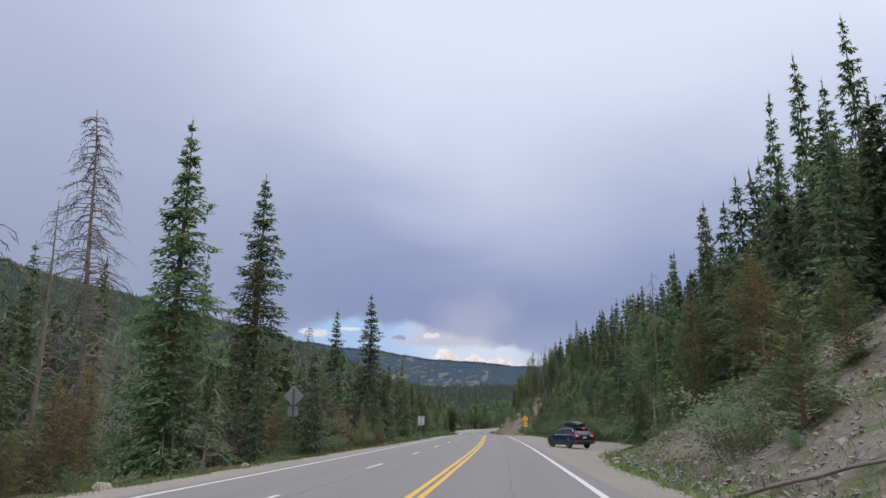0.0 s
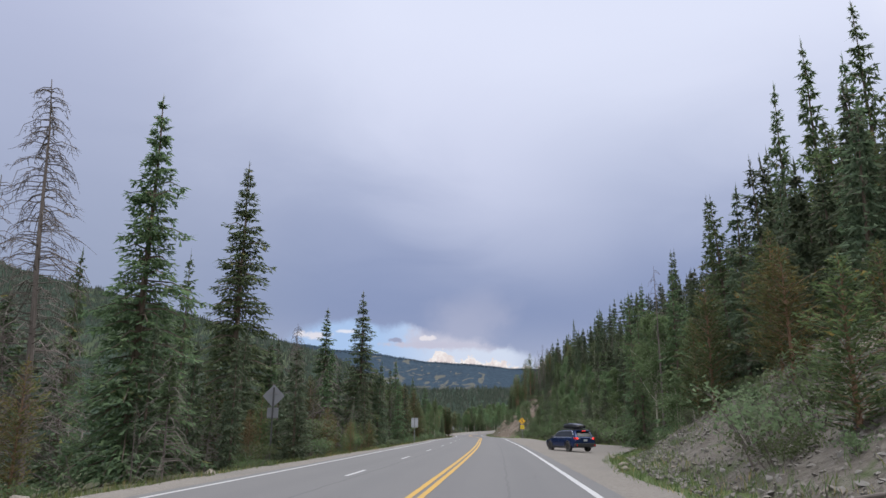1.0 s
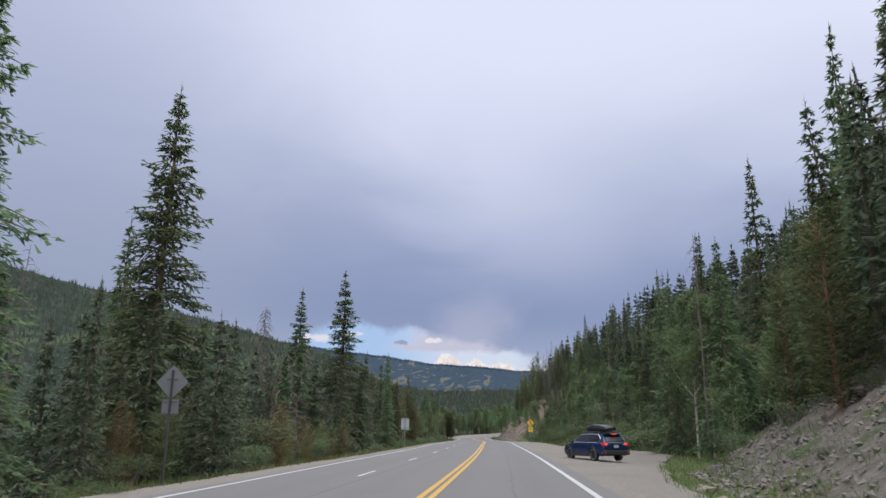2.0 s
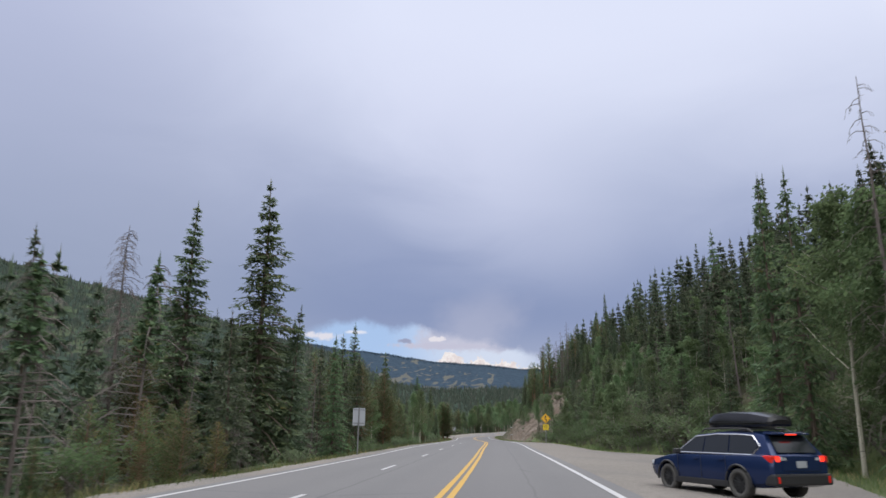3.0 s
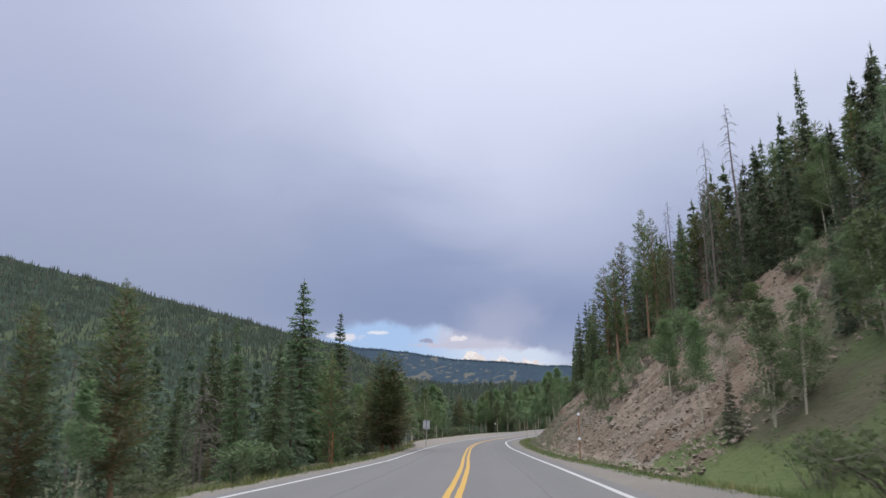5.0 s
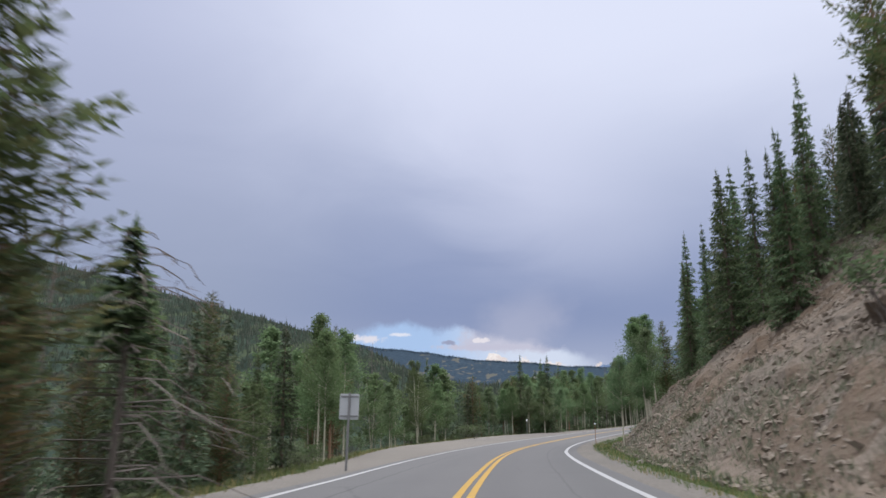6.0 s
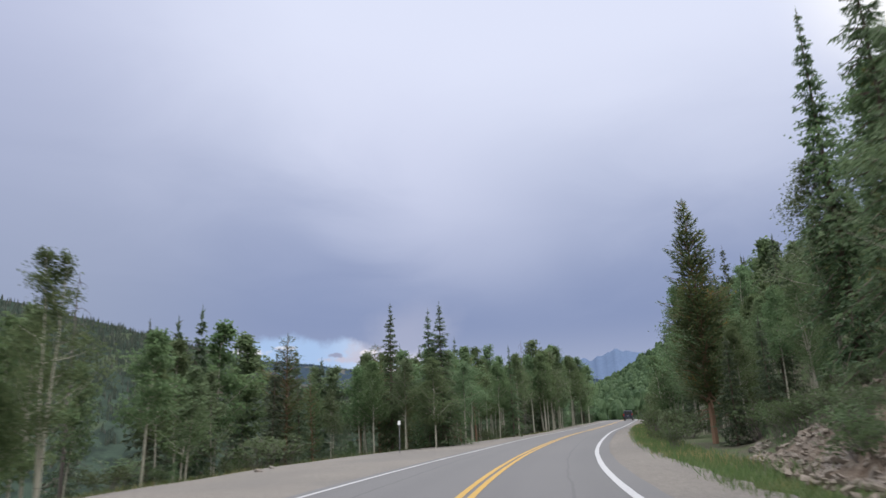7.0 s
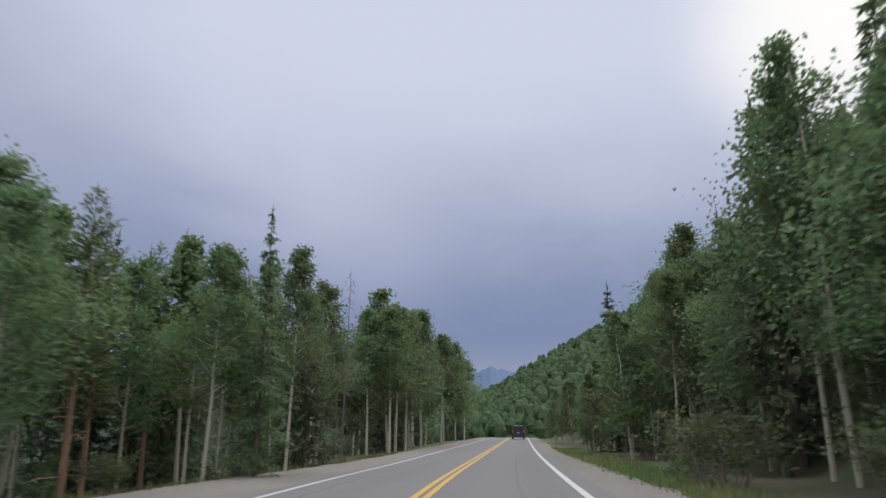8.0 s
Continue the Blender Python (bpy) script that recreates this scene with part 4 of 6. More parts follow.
# trees that stand out along the left side: kind, place, height of the tip
for kind, x, y, zt, var, wide in (
        ("near_spruce", -14.1, 25.0, 13.25, 0, 1.12), ("near_spruce", -16.0, 37.1, 15.5, 1, 1.12), ("spruce", -25.3, 48.8, 13.4, 3, 0.8),
        ("spruce", -27.8, 40.3, 11.6, 2, 0.9), ("near_spruce", -18.1, 59.0, 11.0, 2, 1.25), ("near_spruce", -15.6, 61.4, 12.75, 0, 1.25), ("snag", -19.6, 56.7, 9.4, 0, 1.1),
        ("spruce", -12.9, 64.6, 5.6, 3, 0.9), ("near_spruce", -16.6, 80.7, 8.75, 1, 1.0), ("near_spruce", -15.9, 87.6, 7.3, 0, 1.05), ("spruce", -15.6, 90.3, 5.4, 2, 0.9),
        ("dead", -27.0, 114.1, 11.0, 2, 0.8), ("aspen", -14.6, 97.1, 5.6, 1, 0.8), ("aspen", -15.6, 98.5, 5.4, 0, 0.8),
        ("fir", -18.8, 130.1, 4.6, 2, 0.9), ("near_spruce", -22.1, 134.6, 9.0, 1, 1.45), ("near_spruce", -20.3, 135.3, 7.2, 2, 1.25), ("browned", -18.85, 139.07, 5.4, 0, 1.45), ("browned", -18.35, 139.5, 5.3, 0, 1.45), ("half_dead", -18.9, 142.9, 3.6, 0, 1.7),
        ("spruce", -23.5, 141.3, 5.6, 4, 1.0), ("spruce", -23.6, 142.2, 5.9, 2, 1.0), ("near_spruce", -26.5, 133.5, 6.6, 0, 1.1), ("near_spruce", -24.0, 130.0, 4.2, 1, 1.2), ("spruce", -16.5, 77.7, 7.5, 3, 1.1), ("browned", -18.3, 81.5, 6.9, 0, 0.9),
        ("browned", -14.6, 76.2, 5.6, 1, 0.9), ("browned", -14.9, 83.5, 5.6, 0, 0.9), ("browned", -15.7, 92.4, 3.9, 1, 1.0), ("spruce", -19.7, 100.3, 7.2, 1, 0.9), ("aspen", -25.6, 166.1, 7.4, 0, 0.9), ("browned", -26.7, 170.9, 6.4, 1, 0.7), ("browned", -27.5, 170.0, 5.9, 0, 0.6),
        ("aspen", -18.5, 224.3, 8.6, 1, 1.1), ("spruce", -20.3, 236.4, 9.5, 2, 0.9), ("spruce", -18.6, 239.0, 10.5, 1, 0.9), ("aspen", -16.6, 239.3, 11.0, 0, 0.9), ("aspen", -13.3, 232.0, 8.4, 2, 0.9), ("dead", -23.2, 146.3, 6.9, 2, 0.7), ("aspen", -23.2, 160.9, 5.6, 0, 0.85), ("aspen", -23.3, 163.3, 5.9, 1, 0.9),
        ("pine", -25.5, 167.4, 5.4, 0, 1.0), ("pine", -25.5, 206.6, 6.4, 1, 1.1), ("aspen", -27.0, 190.0, 6.9, 3, 0.95), ("near_spruce", -21.5, 215.0, 9.35, 2, 1.0),
        ("near_spruce", -19.2, 214.6, 8.8, 0, 0.95), ("near_spruce", -18.4, 214.4, 9.15, 1, 1.05), ("spruce", -13.8, 229.3, 8.2, 4, 0.8), ("aspen", -14.9, 228.6, 7.9, 0, 1.0),
        ("dead", -12.0, 246.1, 10.9, 1, 0.7), ("aspen", -16.9, 222.0, 6.8, 1, 1.1), ("aspen", -20.4, 212.4, 6.5, 0, 1.2), ("aspen", -18.7, 212.0, 6.3, 1, 1.2), ("aspen", -22.2, 212.6, 6.0, 2, 1.2), ("aspen", -17.2, 216.3, 6.6, 0, 1.2),
        ("aspen", -9.4, 252.4, 11.7, 0, 1.1), ("aspen", -8.1, 258.0, 12.4, 1, 1.1), ("aspen", -6.6, 264.0, 13.1, 2, 1.1), ("aspen", -3.8, 275.0, 13.9, 0, 1.1), ("aspen", -1.2, 284.8, 14.6, 1, 1.1), ("dead", -36.0, 206.0, 10.0, 1, 1.0)):
    top_at(kind, x, y, zt, var, wide)

top_at("near_spruce", -14.7, 18.0, 6.3, 0)
top_at("half_dead", -14.3, 15.5, 6.6, 1, 1.2)
top_at("snag", -13.9, 19.95, 11.5, 0, 1.2, "tall dead grey conifer with drooping twigs and old cones", -4.8)
top_at("dead", -13.7, 17.6, 7.5, 1, 1.3, "", -2.0)

# trees that stand out on the right hillside
for kind, x, y, zt, var, wide in (
        ("spruce", 18.1, 48.2, 26.7, 2, 0.8), ("spruce", 19.9, 60.0, 29.4, 0, 0.75), ("spruce", 21.7, 48.1, 29.4, 4, 0.8), ("spruce", 14.6, 47.0, 18.6, 3, 0.8),
        ("spruce", 14.4, 63.3, 20.9, 2, 0.8), ("spruce", 14.0, 102.5, 21.1, 1, 0.8), ("spruce", 17.6, 96.2, 24.4, 0, 0.7), ("fir", 4.8, 14.5, 4.0, 0, 1.4),
        ("fir", 7.5, 18.9, 5.3, 1, 1.25), ("fir", 9.4, 16.8, 6.4, 0, 1.2), ("rusty", 6.4, 22.0, 6.0, 0, 1.35), ("fir", 7.4, 26.0, 7.6, 1, 0.95), ("fir", 6.0, 29.5, 6.6, 2, 1.0), ("fir", 6.4, 34.0, 6.0, 0, 1.1), ("rusty", 10.5, 17.5, 6.2, 1, 1.0), ("fir", 11.5, 22.5, 8.5, 2, 1.0),
        ("spruce", 16.6, 122.5, 24.9, 4, 0.8), ("spruce", 17.2, 95.8, 24.3, 3, 0.75), ("spruce", 6.1, 141.6, 22.2, 2, 0.7), ("spruce", 12.6, 118.2, 18.5, 1, 0.8),
        ("spruce", -6.5, 160.2, 10.6, 3, 0.75), ("pine", -3.6, 137.0, 12.0, 0, 0.8), ("pine", -5.2, 146.2, 11.9, 2, 1.0), ("tall_pine", -3.8, 156.7, 15.9, 0, 0.9), ("tall_pine", -2.6, 158.0, 14.6, 0, 0.9), ("pine", -5.6, 149.6, 12.3, 1, 1.0), ("spruce", -7.45, 164.7, 11.3, 1, 0.95), ("spruce", -6.3, 168.0, 11.9, 3, 1.0), ("spruce", -5.8, 170.9, 13.8, 1, 1.0), ("dead", -1.0, 135.0, 15.5, 1, 0.9), ("dead", 0.0, 133.0, 16.5, 2, 1.2),
        ("pine", 2.0, 150.0, 18.5, 0, 0.8), ("tall_pine", 1.0, 168.0, 19.5, 0, 0.8), ("spruce", -4.0, 164.2, 15.4, 4, 0.7),
        ("aspen", -11.9, 168.2, 4.9, 0, 1.0), ("aspen", -10.6, 168.6, 6.2, 1, 1.0), ("spruce", -8.0, 174.0, 9.8, 2, 0.7),
        ("near_pine", -6.8, 202.2, 10.8, 0, 1.05), ("spruce", 0.5, 223.7, 14.1, 2, 0.75), ("spruce", 2.2, 224.0, 14.2, 3, 0.8), ("near_spruce", -5.4, 192.8, 13.8, 2, 0.8), ("aspen", -5.6, 193.4, 10.2, 1, 1.1), ("aspen", -5.0, 190.5, 11.2, 2, 1.1), ("near_spruce", -6.4, 188.0, 13.0, 0, 0.85)):
    top_at(kind, x, y, zt, var, wide)


# the same by stretch of road: kind, s, offset, height of the tip over the road
for kind, sk, ok, zt, var, wide in (
        ("spruce", 62.4, 13.0, 12.6, 0, 0.85), ("spruce", 59.6, 13.0, 11.9, 2, 0.8), ("aspen", 57.0, 13.4, 11.6, 1, 1.0), ("dead", 53.2, 13.0, 12.9, 1, 0.9), ("spruce", 52.4, 14.0, 12.4, 3, 0.9),
        ("aspen", 55.0, 13.8, 11.0, 0, 1.1), ("near_spruce", 176.2, 9.0, 11.6, 1, 0.75), ("spruce", 170.2, 10.0, 13.0, 1, 0.85), ("spruce", 164.0, 10.0, 11.7, 3, 0.9), ("spruce", 160.0, 10.0, 10.9, 0, 0.9), ("spruce", 167.4, 8.6, 8.2, 2, 0.9), ("spruce", 162.0, 11.5, 13.0, 2, 0.8), ("spruce", 166.0, 11.8, 13.4, 0, 0.8), ("near_spruce", 171.8, 9.4, 10.9, 0, 0.75), ("spruce", 180.0, 9.2, 10.2, 2, 0.8),
        ("spruce", 141.4, 13.0, 14.0, 2, 0.8), ("dead", 144.0, 13.0, 15.6, 2, 0.9), ("dead", 145.5, 13.2, 15.4, 1, 0.8), ("pine", 149.6, 12.5, 16.6, 2, 0.8), ("dead", 137.5, 13.0, 14.6, 1, 0.9)):
    p = at(sk, ok)
    top_at(kind, p.x, p.y, p.z + zt, var, wide)


def free(x, y, d):
    return all((x - a) ** 2 + (y - b) ** 2 > d * d for a, b in PLANTED)


CANOPY_L = table((0, 5.5), (15, 5.0), (25, 4.6), (37, 5.8), (70, 7.0), (88, 6.0), (100, 6.0), (125, 4.2), (133, 4.0), (146, 5.3), (160, 5.5), (168, 5.2), (172, 3.6), (182, 4.4),
                 (192, 4.5), (205, 4.9), (215, 5.6), (225, 6.2), (233, 9.2), (245, 12.0), (262, 15.8), (300, 19.5))
CANOPY_R = table((0, 13.0), (20, 14.0), (30, 15.5), (45, 13.5), (60, 13.0), (72, 12.8), (92, 10.6), (103, 10.6), (118, 11.2), (128, 13.2), (138, 15.0), (150, 16.0), (170, 16.0),
                 (185, 14.0), (200, 8.8), (212, 8.8), (219, 11.0), (228, 14.2), (262, 14.6), (320, 14.0))
RISE_R = table((0, 1.2), (25, 1.2), (45, 0.9), (120, 0.82), (135, 1.1), (182, 1.1), (200, 0.6), (230, 0.6))


def canopy(s, o):
    """How high over the road the forest's tops reach there."""
    return float(CANOPY_L(s)) + 0.33 * max(0.0, -8 - o) if o < 0 else float(CANOPY_R(s)) + float(RISE_R(s)) * (o - 14)


def forest(n, s_range, off_range, kinds, gap_d, low=0.6, high=1.0, tallest=10.5, edge=None, tries=8, least=1.6):
    """Trees between the verge and the canopy's height."""
    for _ in range(n):
        for _t in range(tries):
            s, o = trng.uniform(*s_range), trng.uniform(*off_range)
            o += float(edge(s)) if edge else 0.0
            p = at(s, o)
            if not free(p.x, p.y, gap_d):
                continue
            g = ground_at(p.x, p.y)
            h = (p.z + canopy(s, o) - g) * trng.uniform(low, high)
            if h < least:
                continue
            plant(trng.choice(kinds), p.x, p.y, min(h, tallest * trng.uniform(0.8, 1.0)), wide=trng.uniform(0.85, 1.2), base=g, lean=trng.uniform(-3, 3))
            break


def thicket(n, s_range, off_range, kinds, h_range, gap_d, edge):
    for _ in range(n):
        s = trng.uniform(*s_range)
        o = float(edge(s)) + trng.uniform(*off_range)
        p = at(s, o)
        if free(p.x, p.y, gap_d) and (o < 0 or o > float(RIGHT_EDGE(s)) + 1.0):
            plant(trng.choice(kinds), p.x, p.y, trng.uniform(*h_range), wide=trng.uniform(0.85, 1.2))


# left forest, from the verge inwards
forest(44, (4, 64), (-9, -1.8), ("slim", "slim", "slim", "browned", "dead", "half_dead", "slim"), 1.1, 0.45, 1.0, edge=LEFT_EDGE)
forest(44, (62, 122), (-8, -1.8), ("slim", "browned", "grove", "dead", "slim", "slim"), 1.1, 0.45, 0.95, edge=LEFT_EDGE)
forest(50, (114, 163), (-9, -1.6), ("slim", "near_spruce", "slim", "browned", "slim", "near_spruce", "half_dead"), 1.0, 0.5, 1.0, edge=LEFT_EDGE)
forest(44, (160, 214), (-12, -1.6), ("grove", "aspen", "slim", "grove", "young_aspen", "pine", "grove"), 1.0, 0.6, 1.05, edge=LEFT_EDGE)
forest(50, (208, 262), (-11, -1.4), ("aspen", "grove", "slim", "grove", "pine"), 1.0, 0.65, 1.05, edge=LEFT_EDGE)
forest(34, (255, 325), (-10, -1.0), ("grove", "slim", "grove"), 1.2, 0.7, 1.05, 12.0, edge=LEFT_EDGE)
forest(30, (70, 114), (-13, -3), ("dead", "dead", "half_dead"), 0.8, 0.5, 0.95, edge=LEFT_EDGE)
# right hillside
forest(54, (24, 66), (3.5, 18), ("slim", "fir", "spruce", "slim"), 1.4, 0.6, 0.97, 11.5, edge=TOE)
forest(48, (58, 134), (4, 17), ("slim", "slim", "slim", "slim", "dead"), 1.3, 0.6, 0.97, 9.5, edge=TOE)
forest(150, (40, 121), (0.4, 12), ("young_aspen", "grove", "young_aspen", "grove", "slim"), 0.9, 0.4, 0.8, 5.5, edge=TOE)
forest(84, (126, 198), (7.8, 15), ("pine", "slim", "pine", "slim", "slim", "dead"), 1.2, 0.65, 0.97, 9.0, edge=TOE)
forest(16, (183, 206), (1.4, 7), ("aspen", "near_spruce", "aspen", "browned"), 1.3, 0.7, 1.0, 10.0, edge=TOE)
forest(46, (198, 262), (-1.2, 3.0), ("aspen", "aspen", "aspen", "slim", "aspen"), 0.9, 0.78, 1.08, 13.0, edge=TOE)
forest(66, (196, 270), (2.4, 16), ("grove", "grove", "slim"), 1.2, 0.75, 1.0, 12.0, edge=TOE)
forest(40, (255, 325), (0.4, 12), ("grove", "grove", "slim"), 1.3, 0.6, 0.9, 10.0, edge=TOE)
forest(46, (240, 325), (-4.0, 3.0), ("grove", "grove", "young_aspen"), 1.0, 0.4, 0.75, 8.0, edge=TOE)


def joined_forest(name, n, s_range, off_range, edge, seed, label, low=0.7, tallest=10.0):
    """The deeper rows of the forest, one object."""
    rng = random.Random(seed)
    protos = [conifer(200 + k, spread=0.13 + 0.02 * (k % 2), droop=0.35, ragged=0.3, whorls=17, per=5, twigs=3, blade=0.046, wide=0.26, gap=0.1, limbs=False) for k in range(3)]
    data = []
    for wood, leaf in protos:
        data.append(([v.co.copy() for v in leaf.vertices], [tuple(p.vertices) for p in leaf.polygons]))
        bpy.data.meshes.remove(wood)
        bpy.data.meshes.remove(leaf)
    v, f = [], []
    spots = []
    for _ in range(n):
        s = rng.uniform(*s_range)
        spots.append((s, float(edge(s)) + rng.uniform(*off_range)))
    ps = [at(s, o) for s, o in spots]
    hs, _, _ = heights([p.x for p in ps], [p.y for p in ps])
    for (s, o), p, g in zip(spots, ps, hs):
        h = min((p.z + canopy(s, o) - g) * rng.uniform(low, 0.97), tallest * rng.uniform(0.7, 1.0))
        if h < 2.5:
            continue
        co, fa = data[rng.randrange(3)]
        k, a, w = h / 10, rng.uniform(0, 6.28), rng.uniform(0.9, 1.3)
        ca, sa = math.cos(a) * k * w, math.sin(a) * k * w
        i = len(v)
        v += [(p.x + q.x * ca - q.y * sa, p.y + q.x * sa + q.y * ca, g - 0.2 + q.z * k) for q in co]
        f += [tuple(c + i for c in q) for q in fa]
    tagged(new(name, mesh_of(name, v, f, M["hill_spruce"])), label, "forest", kind="stuff")


joined_forest("forest_up_the_hill", 250, (18, 134), (6, 28), TOE, 91, "deeper rows of dark spruce up the hillside", 0.72)
joined_forest("forest_over_the_cut", 80, (122, 200), (11, 26), TOE, 92, "deeper rows of dark conifers above the cut", 0.72)
joined_forest("forest_in_the_valley", 240, (8, 330), (-36, -7.5), LEFT_EDGE, 93, "deeper rows of dark spruce below the road", 0.7)
# shrubs
forest(40, (60, 122), (8, 18), ("grove", "grove", "young_aspen"), 1.0, 0.5, 0.85, 6.5, edge=TOE)
thicket(60, (198, 262), (-3.4, 3.5), ("bush", "bush", "young_aspen"), (0.8, 2.0), 0.5, TOE)
thicket(26, (8, 70), (-5.5, -1.2), ("rusty", "fir", "rusty", "half_dead"), (1.2, 3.4), 0.7, LEFT_EDGE)
thicket(16, (38, 54), (-3.6, -0.9), ("rusty", "rusty", "fir", "bush"), (0.8, 2.2), 0.5, LEFT_EDGE)
thicket(16, (70, 160), (-5, -1.2), ("rusty", "fir", "young_aspen"), (1.0, 2.6), 0.7, LEFT_EDGE)
thicket(46, (50, 114), (-0.6, 1.8), ("bush",), (1.0, 2.0), 0.7, TOE)
thicket(26, (198, 258), (-0.6, 1.4), ("bush",), (0.6, 1.3), 0.7, TOE)
thicket(30, (4, 130), (-2.2, -0.8), ("bush",), (0.5, 1.1), 0.7, LEFT_EDGE)
thicket(64, (158, 256), (-7.5, -1.2), ("bush", "bush", "young_aspen"), (0.7, 1.8), 0.7, LEFT_EDGE)
thicket(60, (64, 112), (1.2, 7.5), ("bush", "young_aspen"), (1.1, 2.4), 0.6, TOE)
thicket(40, (64, 112), (-0.6, 4.0), ("bush",), (1.0, 2.2), 0.5, TOE)

thicket(70, (50, 98), (-0.8, 3.0), ("bush",), (1.5, 2.8), 0.8, TOE)

# ---------------------------------------------------------------- far ridges


def interp_deg(pts, a):
    r = np.array(pts)
    return float(np.interp(a, r[:, 0], r[:, 1]))


CENTRE = Vector((-10.0, 110.0, 1.0))


def ridge(name, dist, crest, foot, material, label, a0, a1, step=0.5, bumps=0.12, depth=0.45):
    """A hill seen along its length: crest heights are angles of elevation over the azimuth, from a place on the road."""
    rows, cols = 14, int((a1 - a0) / step) + 1
    verts = []
    for i in range(cols):
        a = a0 + (a1 - a0) * i / (cols - 1)
        el = interp_deg(crest, a) + bumps * (noise.noise(Vector((a * 0.55, dist * 0.01, 0))) * 1.5 + 0.8 * noise.noise(Vector((a * 2.1, dist * 0.01, 3.0))))
        ht = dist * math.tan(radians(el))
        for j in range(rows + 1):
            u = j / rows
            r = dist * (1 - depth + depth * u)
            z = foot + (ht - foot) * (u ** 0.85)
            z += ht * 0.05 * noise.noise(Vector((a * 0.4, u * 4, dist * 0.001))) * math.sin(math.pi * u)
            verts.append(CENTRE + Vector((math.sin(radians(a)) * r, math.cos(radians(a)) * r, z)))
        verts.append(CENTRE + Vector((math.sin(radians(a)) * dist * 1.3, math.cos(radians(a)) * dist * 1.3, foot)))
    n = rows + 2
    faces = [(i * n + j, (i + 1) * n + j, (i + 1) * n + j + 1, i * n + j + 1) for i in range(cols - 1) for j in range(n - 1)]
    me = mesh_of(name, verts, faces, material, True)
    tagged(new(name, me), label, "hill", kind="structure")
    return verts, n, cols


def wood_on(name, surf, count, h, material, label, seed, lo=0.15, round_tops=False):
    """Small conifers all over a ridge, one joined object."""
    verts, n, cols = surf
    rng = random.Random(seed)
    v, f = [], []
    for _ in range(count):
        i, j, u, w = rng.randrange(cols - 1), int((lo + (1 - lo) * rng.random() ** 0.7) * (n - 2)), rng.random(), rng.random()
        j = min(j, n - 3)
        p = verts[i * n + j].lerp(verts[(i + 1) * n + j], u).lerp(verts[i * n + j + 1].lerp(verts[(i + 1) * n + j + 1], u), w)
        t = h * rng.uniform(0.6, 1.25)
        r = t * rng.uniform(0.13, 0.2)
        a0 = rng.uniform(0, 6.28)
        b = len(v)
        if round_tops and rng.random() < 0.75:
            r *= 1.9
            for lo_z, rr in ((0.1, 0.75 * r), (0.5, r), (0.82, 0.62 * r)):
                for k in range(5):
                    q, e = a0 + 1.2566 * k, rng.uniform(0.75, 1.25)
                    v.append((p.x + math.cos(q) * rr * e, p.y + math.sin(q) * rr * e, p.z + t * lo_z * rng.uniform(0.9, 1.1)))
            v.append((p.x, p.y, p.z + t))
            for m in (0, 5):
                f += [(b + m + k, b + m + (k + 1) % 5, b + m + 5 + (k + 1) % 5, b + m + 5 + k) for k in range(5)]
            f += [(b + 10 + k, b + 10 + (k + 1) % 5, b + 15) for k in range(5)]
        else:
            for k in range(5):
                q = a0 + 1.2566 * k
                v.append((p.x + math.cos(q) * r, p.y + math.sin(q) * r, p.z - 0.5))
            v.append((p.x, p.y, p.z + t))
            f += [(b + k, b + (k + 1) % 5, b + 5) for k in range(5)]
    tagged(new(name, mesh_of(name, v, f, material)), label, "forest", kind="stuff")


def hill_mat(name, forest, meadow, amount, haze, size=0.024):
    """Wooded slope far off: forest with paler cleared runs; haze is painted into its colour."""
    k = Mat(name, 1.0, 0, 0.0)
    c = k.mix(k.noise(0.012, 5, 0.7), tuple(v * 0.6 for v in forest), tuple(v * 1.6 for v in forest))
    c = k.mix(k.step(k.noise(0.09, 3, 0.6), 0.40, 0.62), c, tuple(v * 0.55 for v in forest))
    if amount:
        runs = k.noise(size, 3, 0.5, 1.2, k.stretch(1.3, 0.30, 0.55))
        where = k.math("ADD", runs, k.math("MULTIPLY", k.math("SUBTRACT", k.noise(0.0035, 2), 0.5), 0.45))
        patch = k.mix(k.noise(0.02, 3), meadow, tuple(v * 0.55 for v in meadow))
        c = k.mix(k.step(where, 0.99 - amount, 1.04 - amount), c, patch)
    # painted haze: share and tint mixed over the slope's own colour
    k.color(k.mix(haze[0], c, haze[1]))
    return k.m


LEFT_CREST = [(-100, 14), (-60, 14.0), (-46, 12.5), (-42, 11.6), (-38, 11.0), (-34, 10.2), (-31, 9.5), (-27, 8.65), (-23, 7.6), (-20, 6.9), (-18, 6.2), (-16, 5.2), (-13, 3.9), (-9, 3.5), (-5, 3.7), (-2, 3.6), (4, 3.5), (12, 3.4)]
SKI_CREST = [(-24, 7.4), (-18.3, 6.65), (-13.4, 6.15), (-9, 5.55), (-5.2, 5.35), (-1.9, 5.0), (1.6, 4.85), (6, 4.3), (12, 4.0)]
BLUE_CREST = [(-4, 4.2), (1.1, 5.2), (3.5, 5.8), (6.2, 6.1), (8.2, 5.75), (10.4, 6.4), (12, 6.0), (20, 5.0), (30, 4.5)]
RIGHT_CREST = [(-6, 0.2), (0, 1.0), (6.5, 2.8), (8.8, 3.9), (10.3, 4.9), (12.3, 6.1), (14.5, 7.1), (16.2, 8.1), (19, 9.8), (25, 13), (40, 16), (70, 17)]
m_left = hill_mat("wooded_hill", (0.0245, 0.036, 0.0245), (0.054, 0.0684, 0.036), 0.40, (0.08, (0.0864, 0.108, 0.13)))
